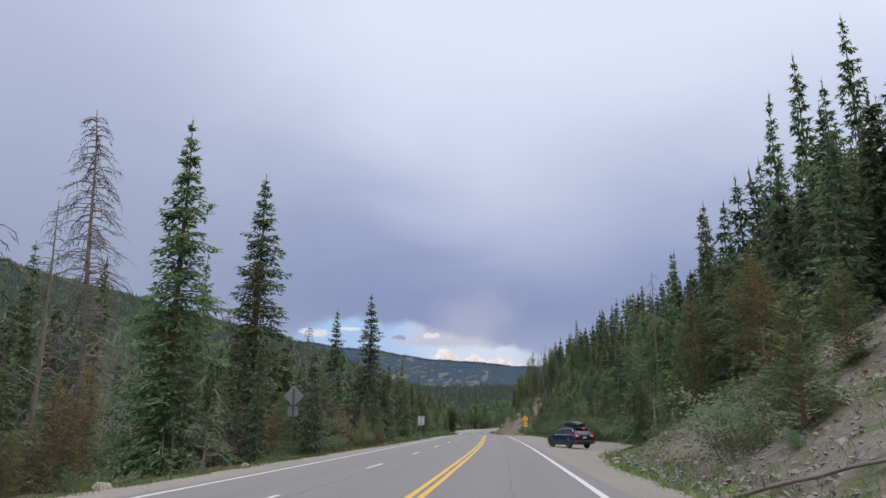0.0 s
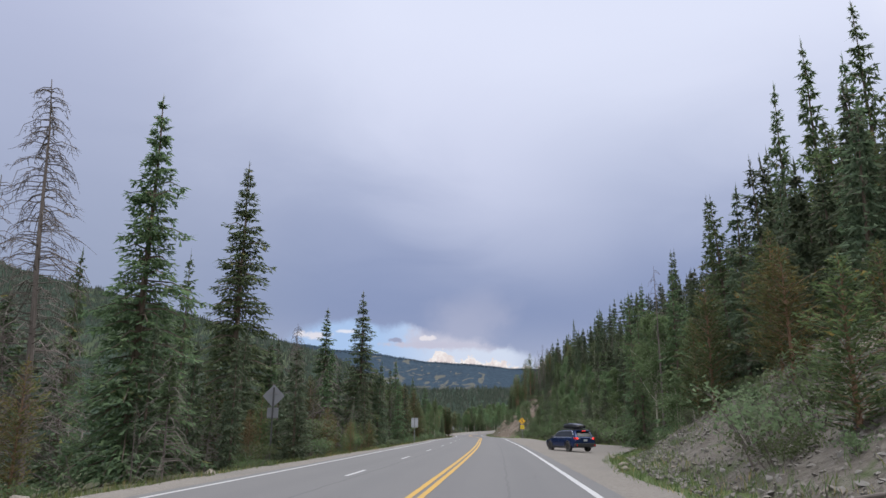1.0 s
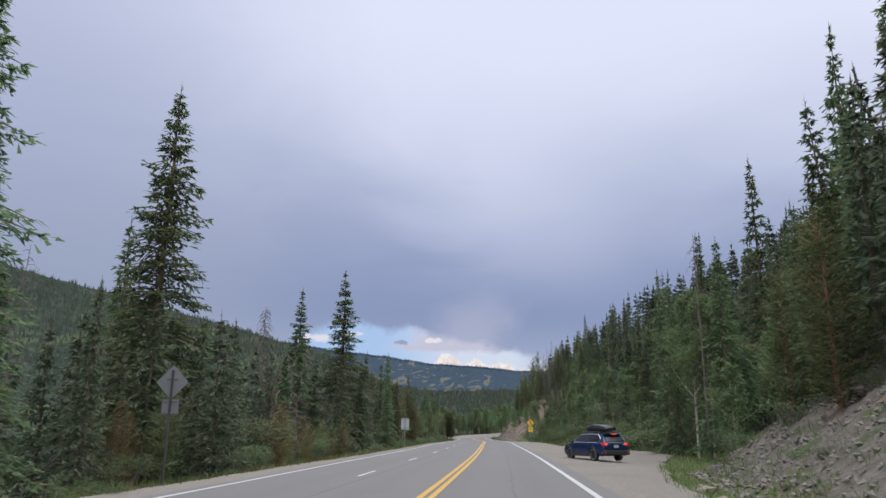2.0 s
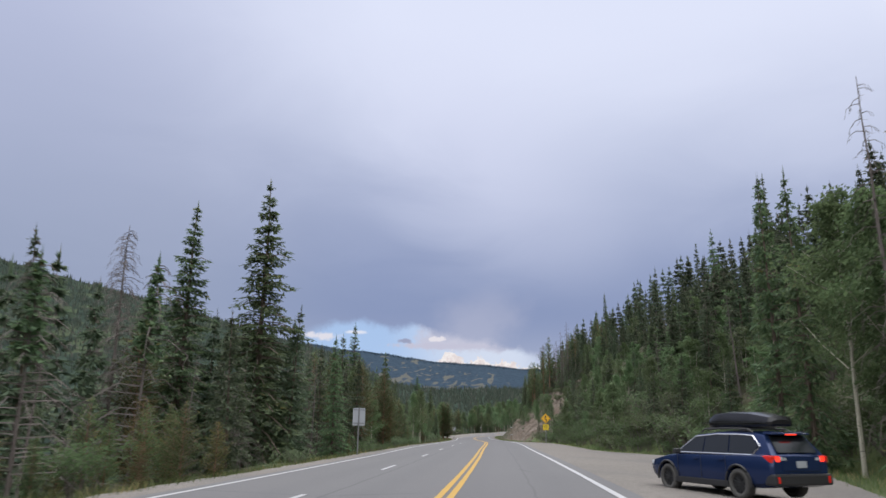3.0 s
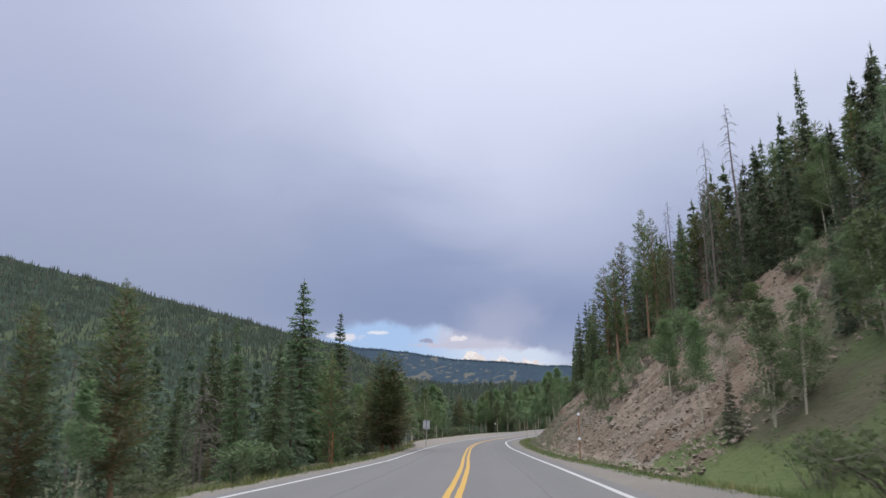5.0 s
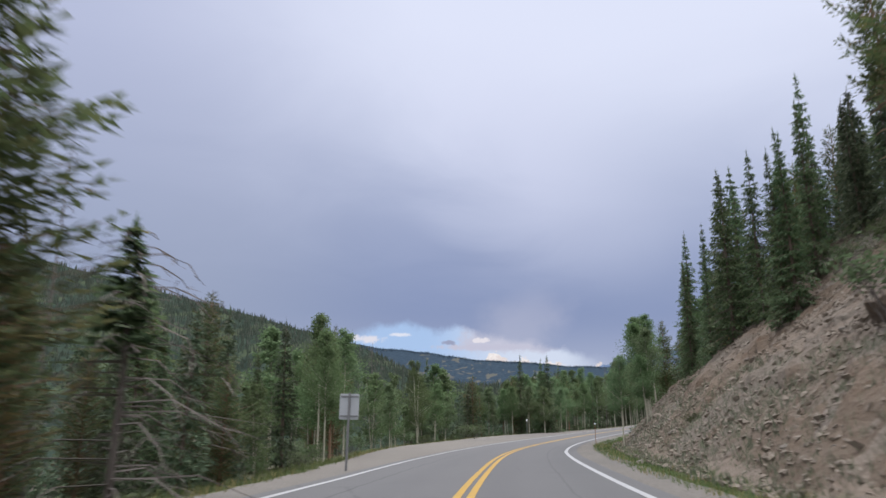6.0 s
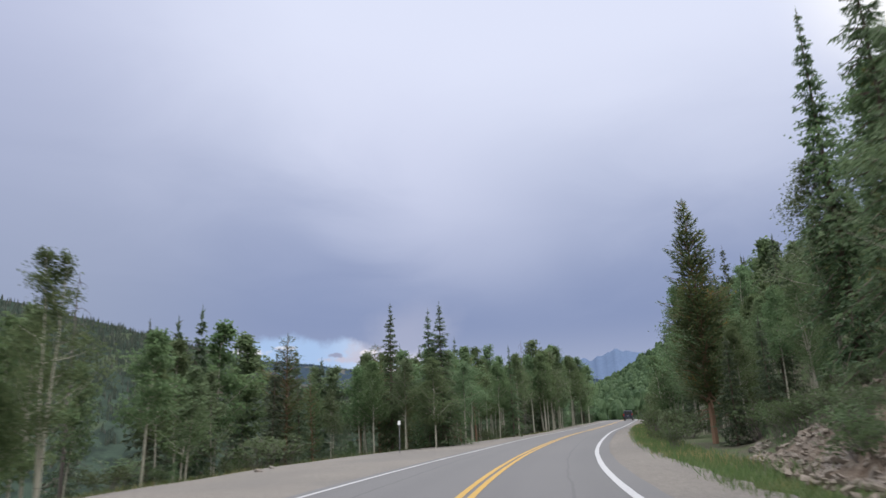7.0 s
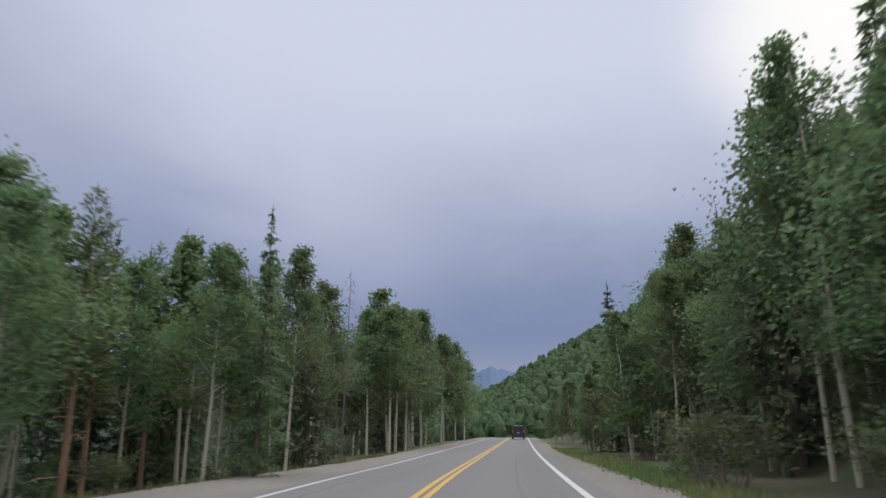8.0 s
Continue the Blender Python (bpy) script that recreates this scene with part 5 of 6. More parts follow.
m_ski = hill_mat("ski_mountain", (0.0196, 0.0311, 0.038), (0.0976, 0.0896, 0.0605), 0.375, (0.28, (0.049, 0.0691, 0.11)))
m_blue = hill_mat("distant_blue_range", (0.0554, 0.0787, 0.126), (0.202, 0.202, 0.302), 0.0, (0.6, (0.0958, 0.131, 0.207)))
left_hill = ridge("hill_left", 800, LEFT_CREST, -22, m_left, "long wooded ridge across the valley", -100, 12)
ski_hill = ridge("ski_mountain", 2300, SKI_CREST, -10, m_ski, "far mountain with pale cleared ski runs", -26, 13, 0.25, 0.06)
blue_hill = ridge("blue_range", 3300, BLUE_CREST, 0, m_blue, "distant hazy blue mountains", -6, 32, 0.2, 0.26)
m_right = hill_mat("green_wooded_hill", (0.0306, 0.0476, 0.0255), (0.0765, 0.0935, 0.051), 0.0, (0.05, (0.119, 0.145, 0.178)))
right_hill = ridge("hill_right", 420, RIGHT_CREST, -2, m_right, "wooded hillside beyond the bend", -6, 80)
wood_on("forest_on_left_ridge", left_hill, 26000, 5.0, M["far"], "dense dark conifers covering the ridge", 61)
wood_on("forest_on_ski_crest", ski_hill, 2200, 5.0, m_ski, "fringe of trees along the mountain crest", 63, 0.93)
wood_on("forest_on_right_hill", right_hill, 15000, 4.2, M["far_green"], "dense green woods on the hillside", 62, 0.15, True)

# ---------------------------------------------------------------- bare slopes
def blocky(x, y, size, seed):
    """Random height of the broken block that a place belongs to, and how near its edge it is."""
    d, p = noise.voronoi(Vector((x / size, y / size, seed)))
    h = noise.cell(Vector((p[0][0] * 7.3, p[0][1] * 7.3, p[0][2] * 7.3 + seed)))
    tilt = (x / size - p[0][0]) * noise.cell(Vector((p[0][0] * 3.1, p[0][1] * 5.7, seed + 4))) + (y / size - p[0][1]) * noise.cell(Vector((p[0][0] * 9.1, p[0][1] * 2.3, seed + 9)))
    return h + tilt * 1.2, min(1.0, (d[1] - d[0]) * 4)


def rock_face(name, s0, s1, d0, d1, du, amount, label, seed, mat="slope"):
    """A sheet of broken rock and dirt laid on the hillside between two stretches and heights above the toe."""
    ss, dd = np.arange(s0, s1, du), np.arange(d0, d1, du * 0.8)
    pts = [(s, d, at(s, float(TOE(s)) + d)) for s in ss for d in dd]
    h, _, _ = heights([p.x for _, _, p in pts], [p.y for _, _, p in pts])
    verts = []
    for (s, d, p), z in zip(pts, h):
        fade = min(1, (s - s0) / 5, (s1 - s) / 5, ((s - s0) * 0.8 + 3 - d) / 2 if s0 > 50 else 1) * min(1, (d - d0) / 0.8, (d1 - d) / 1.5)
        rock = 0.5 + 0.5 * noise.noise(Vector((s * 0.10, d * 0.22, seed)))
        rock = min(1, max(0, (rock - 0.38) * 4)) * min(1, max(0.25, d / 3))
        a, ea = blocky(s + 0.4 * d, d * 1.5, 1.5, seed)
        b, eb = blocky(s - 0.3 * d, d * 1.3, 0.55, seed + 20)
        lift = amount * rock * (0.42 * (a - 0.45) * ea + 0.16 * (b - 0.45) * eb) + 0.05 * noise.noise(Vector((s * 2.1, d * 2.1, seed)))
        out = lift * 0.75
        q = at(s, float(TOE(s)) + d - out)
        verts.append((q.x, q.y, z + 0.10 * max(fade, -0.5) - 0.12 * (fade <= 0.02) + lift * 0.5 * max(fade, 0)))
    n = len(dd)
    faces = [(i * n + j, (i + 1) * n + j, (i + 1) * n + j + 1, i * n + j + 1) for i in range(len(ss) - 1) for j in range(n - 1)]
    me = mesh_of(name, verts, faces, M[mat])
    tagged(new(name, me), label, "slope", kind="structure")


def slope_mat(name):
    k = Mat(name, 0.95)
    dirt = k.mix(k.noise(0.25, 5, 0.62, 0.4), (0.0932, 0.0599, 0.0377), (0.122, 0.089, 0.0654))
    pale = k.mix(k.noise(1.3, 5, 0.6), (0.102, 0.0821, 0.0654), (0.144, 0.119, 0.0983))
    c = k.mix(k.step(k.noise(0.16, 4, 0.6, 0.5), 0.44, 0.60), dirt, pale)
    cell = k.cells(5.5, None, "F1", "Color")
    c = k.mix(0.28, c, k.mix(cell, (0.0471, 0.036, 0.0277), (0.183, 0.16, 0.139)))
    c = k.mix(k.step(k.noise(0.5, 5, 0.65), 0.58, 0.70), c, (0.0916, 0.0554, 0.036))
    k.color(c).bump(k.math("ADD", k.math("MULTIPLY", k.cells(5.5), 0.5), k.noise(9, 5, 0.65)), 0.9, 0.08)
    return k.m


M["slope"] = slope_mat("broken_tan_rock")


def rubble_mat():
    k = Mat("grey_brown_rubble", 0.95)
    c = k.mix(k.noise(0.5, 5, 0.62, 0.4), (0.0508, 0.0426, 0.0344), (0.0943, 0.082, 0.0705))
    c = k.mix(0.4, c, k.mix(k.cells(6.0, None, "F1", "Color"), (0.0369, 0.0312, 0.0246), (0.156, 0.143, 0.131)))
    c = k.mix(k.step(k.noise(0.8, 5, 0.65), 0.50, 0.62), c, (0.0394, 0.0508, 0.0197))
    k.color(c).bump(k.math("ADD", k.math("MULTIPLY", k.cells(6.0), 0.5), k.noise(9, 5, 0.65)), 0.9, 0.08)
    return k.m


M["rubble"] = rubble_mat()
rock_face("cut_slope", 119, 192, -0.4, 11.0, 0.30, 1.35, "steep cut slope of broken tan rock and dirt", 3.0)
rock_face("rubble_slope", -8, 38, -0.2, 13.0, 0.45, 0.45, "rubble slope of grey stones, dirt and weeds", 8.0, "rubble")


def stone_mesh(seed):
    rng = random.Random(seed)
    bm = bmesh.new()
    bmesh.ops.create_icosphere(bm, subdivisions=1, radius=0.5)
    sx, sy, sz = rng.uniform(0.7, 1.3), rng.uniform(0.6, 1.1), rng.uniform(0.4, 0.8)
    for v in bm.verts:
        v.co = Vector((v.co.x * sx, v.co.y * sy, v.co.z * sz)) * rng.uniform(0.72, 1.22)
    me = bpy.data.meshes.new("stone")
    bm.to_mesh(me)
    bm.free()
    me.materials.append(M["rock"])
    return me


STONES = [stone_mesh(s) for s in range(8)]
PALE = []
for me in STONES[:4]:
    m2 = me.copy()
    m2.materials[0] = M["grey_rock"]
    PALE.append(m2)
srng = random.Random(5)


def lay_stone(s, off, size, pale=False, label="angular tan stone lying on the slope", sink=0.25):
    p = at(s, off)
    z = ground_at(p.x, p.y)
    ob = new("boulder" if size > 0.45 else "stone", srng.choice(PALE if pale else STONES))
    ob.matrix_basis = Matrix.Translation((p.x, p.y, z + size * (0.5 - sink) * 0.6)) @ Euler((srng.uniform(-0.5, 0.5), srng.uniform(-0.5, 0.5), srng.uniform(0, 6.28))).to_matrix().to_4x4() @ Matrix.Diagonal((size, size, size, 1))
    tagged(ob, label, "rock", "stones by the road")


for i in range(170):                                   # stones on the cut
    s = srng.uniform(121, 190)
    d = 10.0 * srng.random() ** 1.3
    lay_stone(s, float(TOE(s)) + d, srng.uniform(0.12, 0.30) if srng.random() < 0.85 else srng.uniform(0.30, 0.46), srng.random() < 0.3, sink=0.1)
for i in range(150):                                   # rubble near the start
    s = srng.uniform(6, 36)
    lay_stone(s, float(TOE(s)) + srng.uniform(-0.2, 6.5), srng.uniform(0.06, 0.20), srng.random() < 0.55, "pale stone among the rubble", 0.1)
for s, o, z in ((25.2, 5.3, 0.42), (27.5, 5.6, 0.5), (29.0, 5.9, 0.34), (33.0, 6.9, 0.36), (21.0, -6.0, 0.5), (13.6, -6.1, 0.45), (196.5, -8.6, 0.35), (198.2, -8.9, 0.3)):
    lay_stone(s, o, z, True, "pale boulder on the verge")
for i in range(34):                                    # along the right verge past the cut
    s = srng.uniform(150, 222)
    lay_stone(s, float(TOE(s)) + srng.uniform(-0.7, 0.6), srng.uniform(0.10, 0.28), True, "small pale stone on the verge", 0.1)


def pebbles(name, n, s_range, d_range, size, seed, label, mat="rock", flat=0.55):
    """Loose angular chips strewn over a slope, one object."""
    rng = random.Random(seed)
    v, f = [], []
    tri = ((0, 2, 4), (2, 1, 4), (1, 3, 4), (3, 0, 4), (2, 0, 5), (1, 2, 5), (3, 1, 5), (0, 3, 5))
    spots = []
    for _ in range(n):
        s = rng.uniform(*s_range)
        spots.append((s, float(TOE(s)) + d_range[0] + (d_range[1] - d_range[0]) * rng.random() ** 1.4))
    ps = [at(s, o) for s, o in spots]
    hs, _, _ = heights([p.x for p in ps], [p.y for p in ps])
    for p, h in zip(ps, hs):
        r = size[0] + (size[1] - size[0]) * rng.random() ** 2.5
        m = Matrix.Translation((p.x, p.y, h + r * 0.15 + 0.10)) @ Euler((rng.gauss(0, 0.5), rng.gauss(0, 0.5), rng.uniform(0, 6))).to_matrix().to_4x4()
        i = len(v)
        for c in ((1, 0, 0), (-1, 0, 0), (0, 1, 0), (0, -1, 0), (0, 0, 1), (0, 0, -1)):
            q = Vector((c[0] + rng.uniform(-0.45, 0.45), c[1] + rng.uniform(-0.45, 0.45), (c[2] + rng.uniform(-0.3, 0.3)) * flat)) * r
            v.append(tuple(m @ q))
        f += [(a + i, b + i, c + i) for a, b, c in tri]
    tagged(new(name, mesh_of(name, v, f, M[mat])), label, "gravel", kind="stuff")


pebbles("scree", 22000, (118, 192), (-0.5, 9.5), (0.02, 0.10), 71, "loose angular scree on the cut slope")
pebbles("rubble", 11000, (-2, 38), (-0.4, 9.5), (0.015, 0.085), 72, "loose pale rubble on the slope", "grey_rock")
pebbles("bend_rubble", 700, (180, 197), (-0.3, 3.0), (0.02, 0.12), 73, "pale broken stones at the foot of the bank")


def blades(name, n, place, h_range, seed, mat, label):
    """Tufts of grass: place(rng) gives s and off."""
    rng = random.Random(seed)
    spots = [place(rng) for _ in range(n)]
    ps = [at(s, o) for s, o in spots]
    hs, _, _ = heights([p.x for p in ps], [p.y for p in ps])
    g = Soup()
    for p, z in zip(ps, hs):
        q0 = Vector((p.x, p.y, z - 0.01))
        for k in range(5):
            h = h_range[0] + (h_range[1] - h_range[0]) * rng.random() ** 2
            d = Vector((rng.gauss(0, 0.35), rng.gauss(0, 0.35), 1)) * h
            g.leaf(q0 + Vector((rng.gauss(0, 0.06), rng.gauss(0, 0.06), 0)), d, Vector((rng.uniform(-1, 1), rng.uniform(-1, 1), 0)).normalized() * h * 0.035)
    tagged(new(name, mesh_of(name, [tuple(a) for a in g.v], g.f, M[mat])), label, "grass", kind="stuff")


M["grass"] = foliage("verge_grass", (0.0646, 0.103, 0.0362), (0.133, 0.164, 0.0621), (0.259, 0.216, 0.103), 0.55, 0.4)
M["sage"] = foliage("sage", (0.112, 0.139, 0.0938), (0.18, 0.203, 0.135), None, 0.9, 0.3)
blades("grass_left", 9000, lambda r: ((lambda s: (s, float(LEFT_EDGE(s)) - 0.1 - 2.2 * r.random() ** 1.5))(r.uniform(2, 250))), (0.08, 0.28), 81, "grass", "green and straw-coloured grass along the verge")
blades("grass_right", 5500, lambda r: ((lambda s: (s, float(RIGHT_EDGE(s)) + 0.1 + (float(TOE(s)) - float(RIGHT_EDGE(s)) + 0.6) * r.random()))(r.uniform(8, 116))), (0.08, 0.30), 82, "grass", "green grass along the verge")
blades("grass_right_bend", 5500, lambda r: ((lambda s: (s, float(RIGHT_EDGE(s)) + 0.1 + 1.8 * r.random()))(r.uniform(186, 262))), (0.10, 0.32), 83, "grass", "tall green grass at the forest edge")
blades("undergrowth", 3000, lambda r: ((lambda s: (s, float(TOE(s)) + 0.3 + 7 * r.random() ** 1.3))(r.uniform(192, 262))), (0.15, 0.45), 85, "aspen", "leafy undergrowth below the aspens")
blades("rubble_weeds", 2600, lambda r: ((lambda s: (s, float(TOE(s)) + 9 * r.random()))(r.uniform(2, 40))), (0.10, 0.32), 86, "grass", "sparse weeds between the stones")
blades("grass_under_cut", 4200, lambda r: ((lambda s: (s, float(TOE(s)) - 0.5 + 3.4 * r.random() ** 1.3))(r.triangular(132, 180, 156))), (0.10, 0.30), 84, "sage", "sparse sage and grass below the cut")
blades("verge_under_cut", 6500, lambda r: ((lambda s: (s, float(RIGHT_EDGE(s)) - 0.05 + 1.35 * r.random()))(r.uniform(112, 186))), (0.08, 0.24), 87, "grass", "strip of green grass below the cut")


def cut_plant(kind, s, d, h, label=""):
    p = at(s, float(TOE(s)) + d)
    plant(kind, p.x, p.y, h, label=label)


for i in range(26):
    s = srng.uniform(122, 190)
    cut_plant("bush", s, srng.uniform(0.6, 9.0), srng.uniform(0.35, 0.8), "low sage-green bush rooted in the cut slope")
for s, d, h in ((117, 2.0, 3.4), (120, 2.6, 3.9), (122, 1.6, 3.6), (124.5, 3.4, 3.2), (127, 2.4, 3.6), (119, 5.0, 3.4), (123, 6.0, 3.0)):
    cut_plant("aspen", s, d, h, "slim aspen growing on the cut slope")
for s, o, zt in ((169.0, 5.9, 4.6), (172.5, 6.2, 6.4), (175.9, 6.5, 7.2), (179.5, 7.0, 7.8), (183.0, 6.6, 6.4)):
    p = at(s, o)
    top_at("aspen", p.x, p.y, p.z + zt, None, 1.1, "leaning aspen at the end of the cut", -5)
for i in range(26):                                    # brush on the bank past the cut
    s = srng.uniform(184, 199)
    cut_plant(srng.choice(("bush", "bush", "twiggy")), s, srng.uniform(0.2, 4.0), srng.uniform(0.4, 1.0), "leafy brush on the rubble bank")
for s, d, h in ((131, 4.5, 1.7), (135, 5.2, 1.6), (138, 4.8, 1.5), (141, 6.5, 1.4), (146, 3.8, 1.3), (150, 3.4, 1.6)):
    cut_plant("bush", s, d, h, "green bush clinging to the cut slope")
for s, d, h, k in ((16.6, 1.2, 1.6, 1), (17.4, 2.2, 1.4, 0), (15.6, 0.9, 1.0, 1), (18.6, 1.6, 1.3, 0), (20.4, 3.6, 1.2, 1)):
    p = at(s, float(TOE(s)) + d)
    plant("twiggy", p.x, p.y, h, k)
for i in range(40):                                    # low growth on the rubble
    s = srng.uniform(8, 40)
    cut_plant(srng.choice(("bush", "twiggy", "bush")), s, srng.uniform(0.2, 9.0), srng.uniform(0.3, 0.8), "low scrub growing among the rubble")
for s, d, h in ((122, 9.5, 4.6), (124.5, 10.2, 4.9), (127, 9.4, 4.4), (129.5, 10.4, 4.8), (120.5, 7.5, 4.0), (132, 9.6, 3.6)):
    cut_plant("aspen", s, d, h, "bright green aspen at the top of the cut")
for s, d, h in ((134, 2.2, 2.2), (136, 1.8, 2.6), (138, 2.4, 2.8), (140, 2.0, 2.6), (142, 2.8, 2.4), (137, 3.6, 2.4), (140.5, 4.0, 2.2), (144, 2.4, 1.8), (135, 4.6, 2.0)):
    cut_plant("young_aspen", s, d, h, "bushy young aspen rooted in the cut slope")
for i in range(22):                                    # green clumps on the near part of the cut
    s = srng.uniform(124, 142)
    cut_plant("bush", s, srng.uniform(2.5, 8.0), srng.uniform(0.5, 1.1), "grey-green bush on the cut slope")
for i in range(26):                                    # scrub along the crest and the upper cut
    s = srng.uniform(124, 186)
    cut_plant(srng.choice(("bush", "twiggy")), s, srng.uniform(4.5, 9.5), srng.uniform(0.5, 1.2), "scrubby bush on the upper cut slope")


def fallen_log(a, b, r):
    rng = random.Random(3)
    g = Soup()
    pts = [a.lerp(b, i / 7) + Vector((rng.uniform(-0.04, 0.04), rng.uniform(-0.04, 0.04), rng.uniform(-0.02, 0.03))) for i in range(8)]
    g.tube(pts, [r * (1 - 0.05 * i) for i in range(8)], 9)
    root = new("fallen_log", g.mesh("fallen_log", "dead_wood"))
    for p in (pts[2], pts[5]):
        h = Soup()
        h.tube([p, p + Vector((rng.uniform(-0.2, 0.2), rng.uniform(-0.2, 0.2), 0.2))], [0.014, 0.006], 5)
        part("branch_stub", h.mesh("branch_stub", "dead_wood"), None, root)
    tagged(root, "weathered grey fallen log on the rubble", "log")


pa, pb = at(12.8, 5.1), at(9.2, 6.4)
fallen_log(Vector((pa.x, pa.y, ground_at(pa.x, pa.y) + 0.08)), Vector((pb.x, pb.y, ground_at(pb.x, pb.y) + 0.08)), 0.036)

# ---------------------------------------------------------------- signs and posts


def rounded_plate(w, h, t, r, seg=5):
    bm = bmesh.new()
    ring = []
    for cx, cz, a0 in ((w / 2 - r, h / 2 - r, 0), (-w / 2 + r, h / 2 - r, 90), (-w / 2 + r, -h / 2 + r, 180), (w / 2 - r, -h / 2 + r, 270)):
        for i in range(seg + 1):
            a = radians(a0 + 90 * i / seg)
            ring.append((cx + r * math.cos(a), cz + r * math.sin(a)))
    front = [bm.verts.new((x, -t / 2, z)) for x, z in ring]
    back = [bm.verts.new((x, t / 2, z)) for x, z in ring]
    bm.faces.new(front)
    bm.faces.new(back[::-1])
    n = len(ring)
    for i in range(n):
        bm.faces.new((front[i], back[i], back[(i + 1) % n], front[(i + 1) % n]))
    bmesh.ops.recalc_face_normals(bm, faces=bm.faces)
    return bm


def turned(bm, deg, z):
    bmesh.ops.transform(bm, matrix=Matrix.Translation((0, 0, z)) @ Matrix.Rotation(radians(deg), 4, "Y"), verts=bm.verts)
    return bm


def heading(s):
    return math.atan2(-np.interp(s, ARC, TAN[:, 0]), np.interp(s, ARC, TAN[:, 1]))


def sign_post(root, height, r=0.03, mat="steel_post"):
    bm = bmesh.new()
    add_box(bm, (r * 2, r * 1.4, height + 0.3), Matrix.Translation((0, 0.03, height / 2 - 0.15)), 0.006)
    part("post", bm, M[mat], root)


def place_sign(name, x, y, label, zg=None, turn=0.0, category="road sign"):
    s, _, _ = locate(x, y)
    root = new(name)
    root.matrix_basis = Matrix.Translation((x, y, ground_at(x, y) if zg is None else zg)) @ Matrix.Rotation(heading(float(s[0])) + radians(turn), 4, "Z")
    return tagged(root, label, category, "road signs")


def back_sign(name, x, y, panels, height, label, zg=None, turn=0.0, lean=0.0, plate="sign_back", pole="steel_post"):
    """A sign seen from behind: bare plates with stiffeners on a post. panels: (width, height, centre height, diamond)."""
    root = place_sign(name, x, y, label, zg, turn)
    root.matrix_basis = root.matrix_basis @ Matrix.Rotation(radians(lean), 4, "Y")
    sign_post(root, height, 0.028, pole)
    for w, h, z, diamond in panels:
        p = part("panel", turned(rounded_plate(w, h, 0.006, 0.04), 45 if diamond else 0, z), M[plate], root)
        p.location.y = 0.055
        for dz in ((0.0,) if diamond else (h * 0.40, -h * 0.36)):
            bm = bmesh.new()
            add_box(bm, (w * 0.5 if diamond else w * 0.92, 0.02, 0.03), Matrix.Translation((0, 0.035, z + dz + (0.10 if diamond else 0))), 0.004)
            part("stiffener", bm, M["steel_post"], root)
    return root


back_sign("diamond_sign", -10.8, 29.5, ((0.64, 0.64, 2.52, True), (0.46, 0.42, 1.86, False)), 2.85, "unlit back of a diamond warning sign with a plate below", -0.15, 0, 0, "shaded_back", "dark_post")
back_sign("square_sign", -11.06, 62.5, ((0.56, 0.78, 1.64, False),), 2.05, "grey aluminium back of a tall rectangular road sign", 0.03, 0, 0.5)
back_sign("square_sign", -19.08, 152.0, ((0.50, 0.64, 1.40, False),), 1.74, "grey aluminium back of a small rectangular road sign", 0.02, 0, 1.0)


def letters(text, size, mat, parent, x, z, y, name):
    cu = bpy.data.curves.new(name, "FONT")
    cu.body, cu.size, cu.align_x, cu.align_y, cu.extrude = text, size, "CENTER", "CENTER", 0.002
    tmp = new(name, cu)
    me = bpy.data.meshes.new_from_object(tmp)
    bpy.data.objects.remove(tmp)
    me.transform(Matrix.Translation((x, y, z)) @ Matrix.Rotation(radians(90), 4, "X"))
    me.materials.clear()
    me.materials.append(M[mat])
    return part(name, me, None, parent)


